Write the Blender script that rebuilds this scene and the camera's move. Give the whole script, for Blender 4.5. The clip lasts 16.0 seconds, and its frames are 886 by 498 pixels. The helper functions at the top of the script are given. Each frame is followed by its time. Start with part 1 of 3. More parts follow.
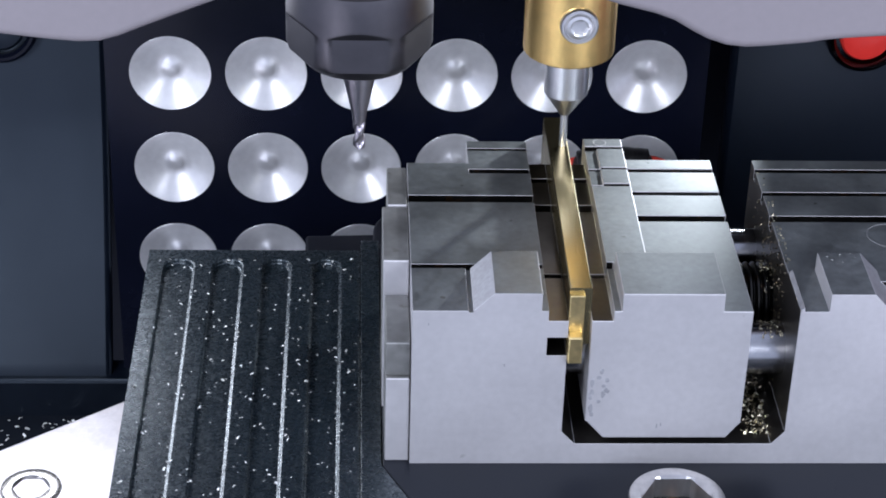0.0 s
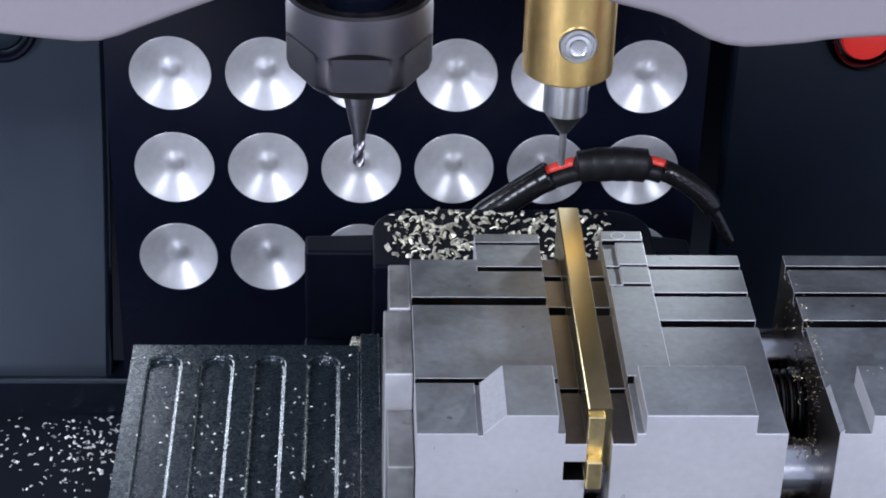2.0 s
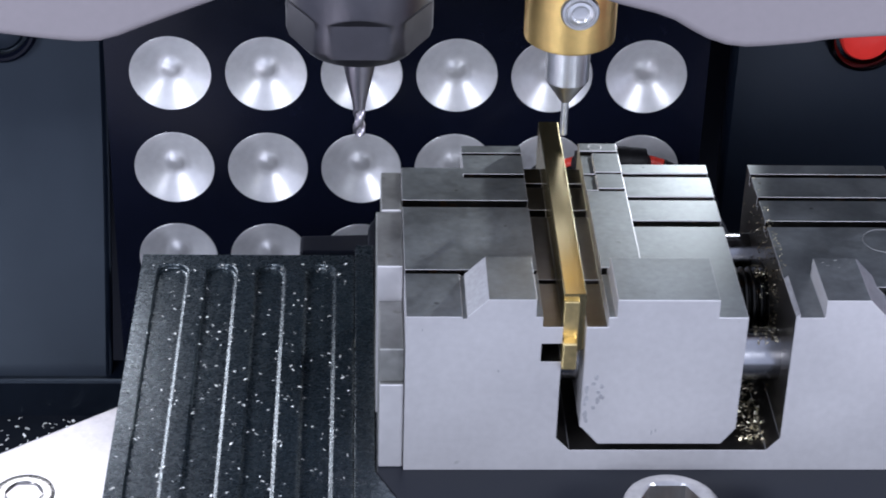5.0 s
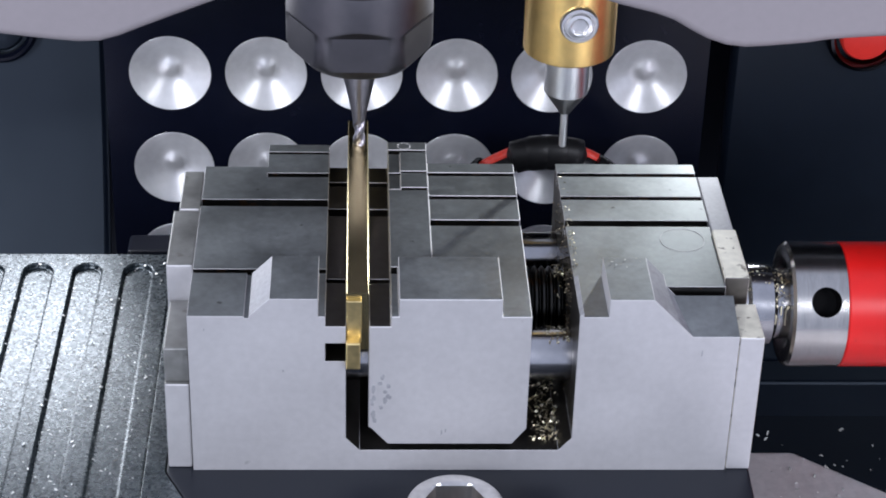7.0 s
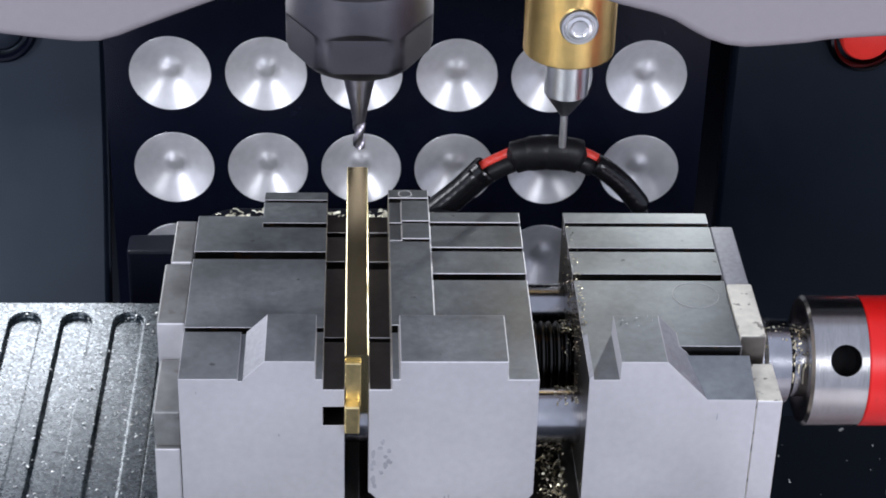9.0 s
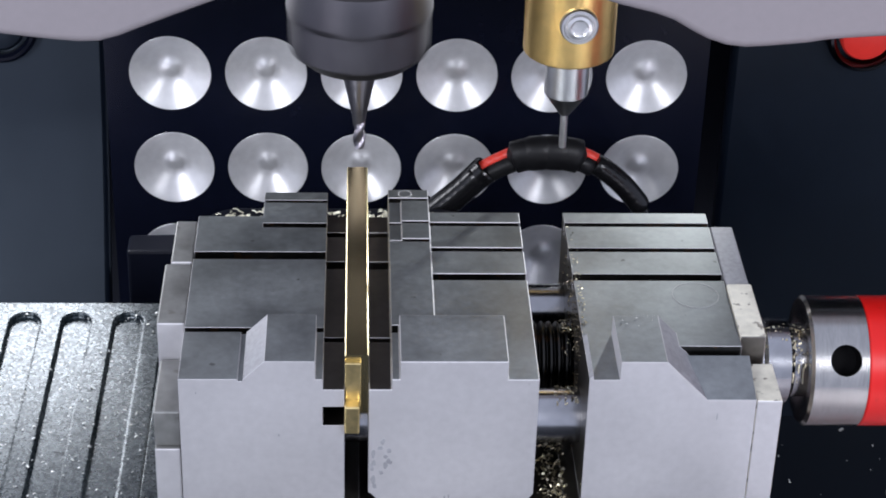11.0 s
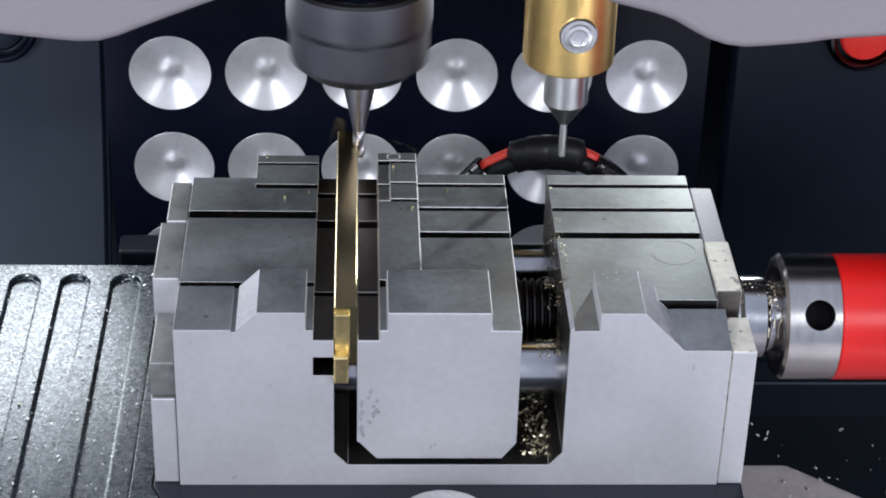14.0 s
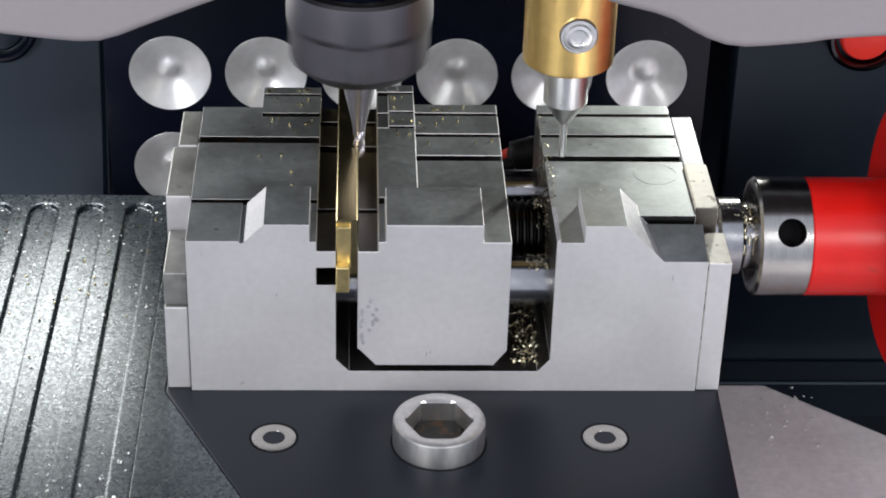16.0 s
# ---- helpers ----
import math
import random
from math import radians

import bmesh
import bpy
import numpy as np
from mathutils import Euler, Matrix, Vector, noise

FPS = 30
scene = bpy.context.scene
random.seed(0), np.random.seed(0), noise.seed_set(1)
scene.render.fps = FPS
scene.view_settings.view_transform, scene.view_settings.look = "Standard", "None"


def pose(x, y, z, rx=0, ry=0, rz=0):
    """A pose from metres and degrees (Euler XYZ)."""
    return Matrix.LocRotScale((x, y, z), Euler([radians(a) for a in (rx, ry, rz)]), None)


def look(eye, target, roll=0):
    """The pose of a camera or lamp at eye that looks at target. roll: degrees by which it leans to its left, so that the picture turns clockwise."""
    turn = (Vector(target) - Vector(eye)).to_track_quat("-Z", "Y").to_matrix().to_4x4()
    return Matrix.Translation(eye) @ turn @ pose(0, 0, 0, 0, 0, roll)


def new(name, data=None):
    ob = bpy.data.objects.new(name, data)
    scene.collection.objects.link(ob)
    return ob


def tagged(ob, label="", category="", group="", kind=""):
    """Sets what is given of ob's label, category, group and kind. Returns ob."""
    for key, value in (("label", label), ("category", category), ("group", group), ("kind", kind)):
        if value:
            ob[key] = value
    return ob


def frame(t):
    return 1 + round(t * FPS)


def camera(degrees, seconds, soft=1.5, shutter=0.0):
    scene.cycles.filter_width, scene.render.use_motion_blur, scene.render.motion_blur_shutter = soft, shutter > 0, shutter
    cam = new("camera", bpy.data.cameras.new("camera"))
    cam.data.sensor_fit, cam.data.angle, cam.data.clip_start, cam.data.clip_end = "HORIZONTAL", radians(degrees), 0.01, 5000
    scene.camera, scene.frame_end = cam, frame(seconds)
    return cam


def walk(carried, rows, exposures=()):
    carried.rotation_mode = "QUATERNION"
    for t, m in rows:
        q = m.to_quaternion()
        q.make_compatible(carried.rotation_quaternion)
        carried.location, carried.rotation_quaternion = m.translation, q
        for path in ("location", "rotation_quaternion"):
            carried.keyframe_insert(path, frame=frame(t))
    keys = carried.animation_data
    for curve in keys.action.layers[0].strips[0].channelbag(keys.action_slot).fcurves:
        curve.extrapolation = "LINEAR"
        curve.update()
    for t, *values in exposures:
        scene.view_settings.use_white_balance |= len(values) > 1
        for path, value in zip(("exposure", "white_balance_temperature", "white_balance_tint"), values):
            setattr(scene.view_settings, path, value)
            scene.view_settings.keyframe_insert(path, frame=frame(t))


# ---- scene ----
MM = 0.001

# ---- camera: it stands still ----
cam = camera(23.92, 16.0, soft=1.8, shutter=0.5)
EYE = look((0.021102, -0.219375, 0.168615), (0.032783, 0.019127, 0.022396), 1.707)
# the picture's white balance drifts from cool to warm
WHITE = [(0.0, 0.06, 5950, 16), (4.0, 0.06, 5950, 17), (6.5, 0.0, 6150, 15), (12.5, 0.0, 6300, 15), (14.0, 0.0, 6300, 13), (15.0, 0.0, 6450, 12), (16.0, 0.05, 6850, 11)]
walk(cam, [(0.0, EYE), (16.0, EYE)], exposures=WHITE)

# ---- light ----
# even glow from all sides, added in place of an unbuilt room
world = bpy.data.worlds.new("room_glow")
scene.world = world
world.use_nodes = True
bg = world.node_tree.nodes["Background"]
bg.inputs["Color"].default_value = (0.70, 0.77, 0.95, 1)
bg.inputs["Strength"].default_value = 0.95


def area(name, eye, target, sx, sy, watts, colour):
    data = bpy.data.lights.new(name, "AREA")
    data.shape, data.size, data.size_y, data.energy, data.color = "RECTANGLE", sx * MM, sy * MM, watts, colour
    ob = new(name, data)
    ob.matrix_world = look([c * MM for c in eye], [c * MM for c in target])
    return ob


# a short lamp strip and a lensed diode behind the hood's lobes, and two unseen room lights in front of the machine
area("hood_lamp", (-43, 82, 35), (-23, 26, -10), 46, 24, 0.042, (0.95, 0.98, 1.0))
diode = bpy.data.lights.new("hood_diode", "SPOT")
diode.energy, diode.color, diode.shadow_soft_size = 0.255, (0.95, 1.0, 0.98), 1.5 * MM
diode.spot_size, diode.spot_blend = radians(60), 0.8
new("hood_diode", diode).matrix_world = look((88 * MM, 92 * MM, 38.5 * MM), (30 * MM, 20 * MM, 24 * MM))
area("room_lamp", (-360, -560, 330), (30, 20, 10), 220, 220, 3.7, (0.93, 0.96, 1.0))
area("room_lamp", (400, -560, 330), (30, 20, 10), 220, 220, 2.85, (0.93, 0.96, 1.0))
scene.view_settings.exposure = 0.0


# ---- materials ----
def material(name, colour, rough=0.5, metal=0.0, grain=0.0, grain_scale=400.0, stain=0.0, stain_scale=60.0, bump=0.0,
             stretch=(1, 1, 1), coat=0.0, emit=None, per_piece=0.0, spots=0.0, spec=0.5, pits=None):
    m = bpy.data.materials.new(name)
    m.use_nodes = True
    nt = m.node_tree
    b = nt.nodes["Principled BSDF"]
    b.inputs["Roughness"].default_value, b.inputs["Metallic"].default_value = rough, metal
    b.inputs["Coat Weight"].default_value, b.inputs["Specular IOR Level"].default_value = coat, spec
    b.inputs["Base Color"].default_value = (*colour, 1)
    link = nt.links.new
    co = nt.nodes.new("ShaderNodeTexCoord")
    mp = nt.nodes.new("ShaderNodeMapping")
    mp.inputs["Scale"].default_value = stretch
    link(co.outputs["Object"], mp.inputs["Vector"])

    def noise_of(scale, detail):
        n = nt.nodes.new("ShaderNodeTexNoise")
        n.inputs["Scale"].default_value, n.inputs["Detail"].default_value = scale, detail
        link(mp.outputs["Vector"], n.inputs["Vector"])
        return n

    fine, broad = noise_of(grain_scale, 4), noise_of(stain_scale, 3)

    def scaled(source, low, high, amount):
        r = nt.nodes.new("ShaderNodeMapRange")
        r.inputs["From Min"].default_value, r.inputs["From Max"].default_value = low, high
        r.inputs["To Min"].default_value, r.inputs["To Max"].default_value = 1 - amount, 1 + amount
        link(source, r.inputs["Value"])
        return r.outputs["Result"]

    def times(a, c):
        x = nt.nodes.new("ShaderNodeMath")
        x.operation = "MULTIPLY"
        link(a, x.inputs[0])
        link(c, x.inputs[1])
        return x.outputs[0]

    value = times(scaled(fine.outputs["Fac"], 0.25, 0.75, grain), scaled(broad.outputs["Fac"], 0.3, 0.7, stain))
    if per_piece:
        geo = nt.nodes.new("ShaderNodeNewGeometry")
        value = times(value, scaled(geo.outputs["Random Per Island"], 0.0, 1.0, per_piece))
    mix = nt.nodes.new("ShaderNodeVectorMath")
    mix.operation = "SCALE"
    mix.inputs[0].default_value = colour
    link(value, mix.inputs["Scale"])
    out = mix.outputs[0]
    if spots:
        sp = noise_of(grain_scale * 0.6, 2)
        ramp = nt.nodes.new("ShaderNodeMapRange")
        ramp.inputs["From Min"].default_value, ramp.inputs["From Max"].default_value = 0.66, 0.72
        ramp.inputs["To Max"].default_value = spots
        link(sp.outputs["Fac"], ramp.inputs["Value"])
        blend = nt.nodes.new("ShaderNodeMix")
        blend.data_type = "RGBA"
        link(ramp.outputs["Result"], blend.inputs["Factor"])
        link(out, blend.inputs["A"])
        blend.inputs["B"].default_value = (0.55, 0.57, 0.6, 1)
        out = blend.outputs["Result"]
    if pits:
        scale, level, amount, tint = pits
        pn = noise_of(scale, 5)
        pr = nt.nodes.new("ShaderNodeMapRange")
        pr.inputs["From Min"].default_value, pr.inputs["From Max"].default_value = level, level + 0.04
        pr.inputs["To Max"].default_value = amount
        link(pn.outputs["Fac"], pr.inputs["Value"])
        over = nt.nodes.new("ShaderNodeMix")
        over.data_type = "RGBA"
        link(pr.outputs["Result"], over.inputs["Factor"])
        link(out, over.inputs["A"])
        over.inputs["B"].default_value = (*tint, 1)
        out = over.outputs["Result"]
    link(out, b.inputs["Base Color"])
    link(times(scaled(fine.outputs["Fac"], 0.25, 0.75, grain * 0.6), scaled(broad.outputs["Fac"], 0.3, 0.7, stain * 0.5 + 0.02)), (rr := nt.nodes.new("ShaderNodeMath")).inputs[0])
    rr.operation = "MULTIPLY"
    rr.inputs[1].default_value = rough
    link(rr.outputs[0], b.inputs["Roughness"])
    if bump:
        bp = nt.nodes.new("ShaderNodeBump")
        bp.inputs["Strength"].default_value, bp.inputs["Distance"].default_value = bump, 0.0001
        link(fine.outputs["Fac"], bp.inputs["Height"])
        link(bp.outputs["Normal"], b.inputs["Normal"])
    if emit:
        b.inputs["Emission Color"].default_value, b.inputs["Emission Strength"].default_value = (*emit[0], 1), emit[1]
    return m


def speckle(m, cells, rough, spec, ior):
    """Grains of differing gloss, as on coarse anodising."""
    nt = m.node_tree
    b = nt.nodes["Principled BSDF"]
    b.inputs["IOR"].default_value = ior
    co, v = nt.nodes.new("ShaderNodeTexCoord"), nt.nodes.new("ShaderNodeTexVoronoi")
    v.inputs["Scale"].default_value = cells
    nt.links.new(co.outputs["Object"], v.inputs["Vector"])
    split = nt.nodes.new("ShaderNodeSeparateColor")
    nt.links.new(v.outputs["Color"], split.inputs["Color"])
    for source, (lo, hi), target in (("Red", rough, "Roughness"), ("Green", spec, "Specular IOR Level")):
        r = nt.nodes.new("ShaderNodeMapRange")
        r.inputs["To Min"].default_value, r.inputs["To Max"].default_value = lo, hi
        nt.links.new(split.outputs[source], r.inputs["Value"])
        nt.links.new(r.outputs["Result"], b.inputs[target])
    return m


def turned(m, amount):
    """Brush marks in rings about the part's y axis."""
    nt = m.node_tree
    b = nt.nodes["Principled BSDF"]
    b.inputs["Anisotropic"].default_value, b.inputs["Anisotropic Rotation"].default_value = amount, 0.25
    tg = nt.nodes.new("ShaderNodeTangent")
    tg.direction_type, tg.axis = "RADIAL", "Y"
    nt.links.new(tg.outputs["Tangent"], b.inputs["Tangent"])
    return m


# one vise steel in two tones: shade in the tops, light in upright faces
STEEL = material("shaded_top_steel", (0.325, 0.345, 0.345), 0.54, 0.98, 0.12, 1100, 0.14, 110, 0.06, pits=(420, 0.70, 0.55, (0.06, 0.055, 0.05)))
STEEL_LIT = material("lit_face_steel", (0.55, 0.54, 0.545), 0.6, 0.75, 0.05, 900, 0.05, 60, 0.08, pits=(230, 0.715, 0.35, (0.22, 0.21, 0.2)))
# blackened jaw strips; the same dark steel paints shade inside recesses
STEEL_DARK = material("blackened_shaded_steel", (0.15, 0.14, 0.13), 0.35, 1.0, 0.1, 900, 0.15, 90, 0.05)
STEEL_PLATE = material("aged_steel", (0.28, 0.28, 0.265), 0.5, 0.75, 0.15, 700, 0.22, 120, 0.15, pits=(330, 0.64, 0.4, (0.13, 0.11, 0.09)))
STEEL_CREAM = material("worn_cream_steel", (0.66, 0.63, 0.52), 0.55, 0.0, 0.15, 700, 0.2, 150, 0.2, pits=(520, 0.60, 0.8, (0.12, 0.10, 0.08)))
POLISHED = material("polished_steel", (0.72, 0.71, 0.70), 0.3, 1.0, 0.06, 600, 0.06, 90, 0.03)
BOLT = material("brushed_bolt_steel", (0.56, 0.55, 0.54), 0.4, 1.0, 0.14, 900, 0.1, 120, 0.05, stretch=(1, 1, 0.3))
ROD = material("grey_rod_steel", (0.38, 0.38, 0.39), 0.2, 1.0, 0.08, 600, 0.2, 120, 0.04)
SCUFF_TONED = material("scuffed_toned_steel", (0.36, 0.36, 0.375), 0.6, 0.6, 0.2, 1500, 0.1, 200, 0.1)
# oily steel of the lead screw; elsewhere its dark colour serves as shade
OILED_SHADE = material("oiled_shaded_steel", (0.04, 0.039, 0.037), 0.34, 1.0, 0.15, 700, 0.25, 140, 0.08, pits=(420, 0.58, 0.7, (0.10, 0.055, 0.03)))
SCREW = material("bright_screw_steel", (0.38, 0.365, 0.345), 0.28, 1.0, 0.06, 800, 0.05, 100, 0.03, pits=(260, 0.64, 0.6, (0.09, 0.07, 0.055)))
COLLAR = material("turned_collar_steel", (0.40, 0.39, 0.375), 0.22, 1.0, 0.06, 800, 0.08, 100, 0.03, stretch=(6, 1, 1))
BRASS = material("brass", (0.88, 0.60, 0.22), 0.36, 1.0, 0.06, 700, 0.1, 110, 0.04)
# the key's brass made brighter, front light put into the colour
TANG_BRASS_LIT = material("lit_key_brass", (0.82, 0.64, 0.30), 0.36, 1.0, 0.15, 900, 0.15, 300, 0.25)
KEY_BRASS = material("key_brass", (0.45, 0.375, 0.20), 0.25, 1.0, 0.05, 900, 0.07, 150, 0.03)
CHIP_FINE = material("pale_chips", (0.80, 0.80, 0.76), 0.35, 0.35, 0.1, 900, 0.1, 200, 0.0, per_piece=0.5)
CHIP_PALE = material("heaped_chips", (0.74, 0.71, 0.56), 0.35, 0.45, 0.1, 900, 0.1, 200, 0.0, per_piece=0.45)
CHIP = material("brass_chips", (0.62, 0.56, 0.40), 0.32, 1.0, 0.1, 900, 0.1, 200, 0.0, per_piece=0.75)
CHIP_OILY = material("oily_chips", (0.32, 0.27, 0.19), 0.35, 1.0, 0.1, 900, 0.1, 200, 0.0, per_piece=0.9)
ANODISED = speckle(material("black_anodised", (0.008, 0.013, 0.017), 0.31, 0.0, 0.6, 6500, 0.15, 60, 0.16, spots=0.06), 2900, (0.22, 0.36), (0.25, 0.95), 1.7)
ANODISED.node_tree.nodes["Principled BSDF"].inputs["Specular Tint"].default_value = (0.86, 0.96, 1.0, 1)
BASE_BLACK = material("black_base", (0.0028, 0.0042, 0.008), 0.42, 0.0, 0.3, 4000, 0.2, 60, 0.1, spec=0.34)
BASE_BLACK.node_tree.nodes["Principled BSDF"].inputs["Specular Tint"].default_value = (0.84, 0.9, 1.0, 1)
GLOSS_BLACK = material("gloss_black_panel", (0.003, 0.004, 0.010), 0.25, 0.0, 0.1, 300, 0.15, 30, 0.02, spec=0.28)
NAVY = material("dark_shell", (0.002, 0.0038, 0.0085), 0.36, 0.0, 0.1, 300, 0.25, 14, 0.02, spec=0.5)
NAVY.node_tree.nodes["Principled BSDF"].inputs["Specular Tint"].default_value = (0.72, 0.86, 1.0, 1)
HOOD = material("grey_plastic_hood", (0.205, 0.185, 0.193), 0.55, 0.0, 0.03, 900, 0.04, 25, 0.05)
DISH = turned(material("spun_aluminium", (0.74, 0.74, 0.75), 0.41, 0.55, 0.06, 700, 0.05, 90, 0.03), 0.8)
BOSS = turned(material("spun_boss", (0.76, 0.76, 0.77), 0.36, 0.7, 0.06, 700, 0.05, 90, 0.03), 0.5)
COVER = material("black_cover_plastic", (0.003, 0.004, 0.009), 0.4, 0.0, 0.1, 300, 0.15, 30, 0.02, spec=0.15)
NUT = material("blackened_steel", (0.11, 0.105, 0.115), 0.42, 1.0, 0.06, 600, 0.08, 90, 0.05)
CARBIDE = material("carbide", (0.42, 0.39, 0.42), 0.3, 1.0, 0.08, 900, 0.06, 150, 0.02)
RED = material("red_enamel", (0.52, 0.009, 0.007), 0.3, 0.0, 0.05, 500, 0.12, 60, 0.05, spec=0.35, pits=(420, 0.68, 0.35, (0.2, 0.02, 0.012)))
BUTTON = material("red_plastic_button", (0.72, 0.035, 0.025), 0.35, 0.0, 0.03, 500, 0.05, 60, 0.02)
WING = material("cast_aluminium", (0.70, 0.66, 0.66), 0.33, 0.3, 0.1, 900, 0.08, 70, 0.15)
CHROME = material("dark_chrome", (0.10, 0.10, 0.11), 0.12, 1.0, 0.05, 600, 0.1, 90, 0.0)
TUBE = material("black_rubber_tube", (0.008, 0.008, 0.009), 0.22, 0.0, 0.1, 500, 0.2, 120, 0.1, spec=0.4)
PINK = material("pink_plug", (0.55, 0.13, 0.14), 0.4, 0.0, 0.1, 500, 0.1, 90, 0.1)
WIRE_WHITE = material("white_wire", (0.6, 0.58, 0.56), 0.4, 0.0, 0.1, 500, 0.1, 90, 0.1)
CABLE = material("black_tape", (0.008, 0.008, 0.009), 0.45, 0.0, 0.2, 500, 0.2, 120, 0.4, spec=0.25)
WIRE_RED = material("red_wire", (0.75, 0.05, 0.03), 0.4, 0.0, 0.1, 500, 0.1, 90, 0.1)
# near-black without gloss, the shade of holes and gaps as a colour
DARK = material("recess_shade", (0.004, 0.004, 0.0045), 0.6, 0.0, 0.1, 500, 0.1, 90, 0.0, spec=0.05)


# ---- building helpers (sizes in millimetres) ----
def thing(name, label, category, group="", kind=""):
    return tagged(new(name), label, category, group, kind)


def part(name, bm, mat, parent=None, label="", bevel=0.0, smooth=False, segments=2, angle=30):
    me = bpy.data.meshes.new(name)
    bmesh.ops.remove_doubles(bm, verts=bm.verts, dist=1e-4)
    bmesh.ops.recalc_face_normals(bm, faces=bm.faces)
    bmesh.ops.scale(bm, vec=(MM, MM, MM), verts=bm.verts)
    bm.to_mesh(me)
    bm.free()
    me.materials.append(mat)
    ob = new(name, me)
    if smooth:
        me.polygons.foreach_set("use_smooth", [True] * len(me.polygons))
        me.set_sharp_from_angle(angle=radians(angle))
    if bevel:
        b = ob.modifiers.new("edge", "BEVEL")
        b.width, b.segments, b.limit_method, b.angle_limit = bevel * MM, segments, "ANGLE", radians(28)
        b.harden_normals = False
    if parent:
        ob.parent = parent
    if label:
        tagged(ob, label)
    return ob


def box(bm, x0, x1, y0, y1, z0, z1):
    m = Matrix.Translation(((x0 + x1) / 2, (y0 + y1) / 2, (z0 + z1) / 2)) @ Matrix.Diagonal((x1 - x0, y1 - y0, z1 - z0, 1))
    bmesh.ops.create_cube(bm, size=1, matrix=m)
    return bm


def boxed(*a):
    return box(bmesh.new(), *a)


def lathe(bm, profile, m=None, n=48, radius=None):
    """Turn a profile of (radius, height) about the z axis; radius(r, h, angle) may change it."""
    m = m or Matrix()
    rings = []
    for r, h in profile:
        if r < 1e-6:
            rings.append([bm.verts.new(m @ Vector((0, 0, h)))])
        else:
            ring = []
            for k in range(n):
                a = 2 * math.pi * k / n
                q = radius(r, h, a) if radius else r
                ring.append(bm.verts.new(m @ Vector((q * math.cos(a), q * math.sin(a), h))))
            rings.append(ring)
    for a, b in zip(rings, rings[1:]):
        for k in range(n):
            j = (k + 1) % n
            if len(a) == 1 and len(b) == 1:
                continue
            if len(a) == 1:
                bm.faces.new((a[0], b[k], b[j]))
            elif len(b) == 1:
                bm.faces.new((a[k], a[j], b[0]))
            else:
                bm.faces.new((a[k], a[j], b[j], b[k]))
    return bm


ALONG_X = Matrix.Rotation(radians(90), 4, "Y")


def prism(bm, outline, y0, y1):
    """Extrude an outline of (x, z) along y."""
    a = [bm.verts.new((x, y0, z)) for x, z in outline]
    b = [bm.verts.new((x, y1, z)) for x, z in outline]
    bm.faces.new(a)
    bm.faces.new(b[::-1])
    for k in range(len(a)):
        j = (k + 1) % len(a)
        bm.faces.new((a[k], a[j], b[j], b[k]))
    return bm


def slab(bm, outline, z0, z1):
    """Extrude an outline of (x, y) along z."""
    a = [bm.verts.new((x, y, z0)) for x, y in outline]
    b = [bm.verts.new((x, y, z1)) for x, y in outline]
    bm.faces.new(a[::-1])
    bm.faces.new(b)
    for k in range(len(a)):
        j = (k + 1) % len(a)
        bm.faces.new((a[k], a[j], b[j], b[k]))
    return bm


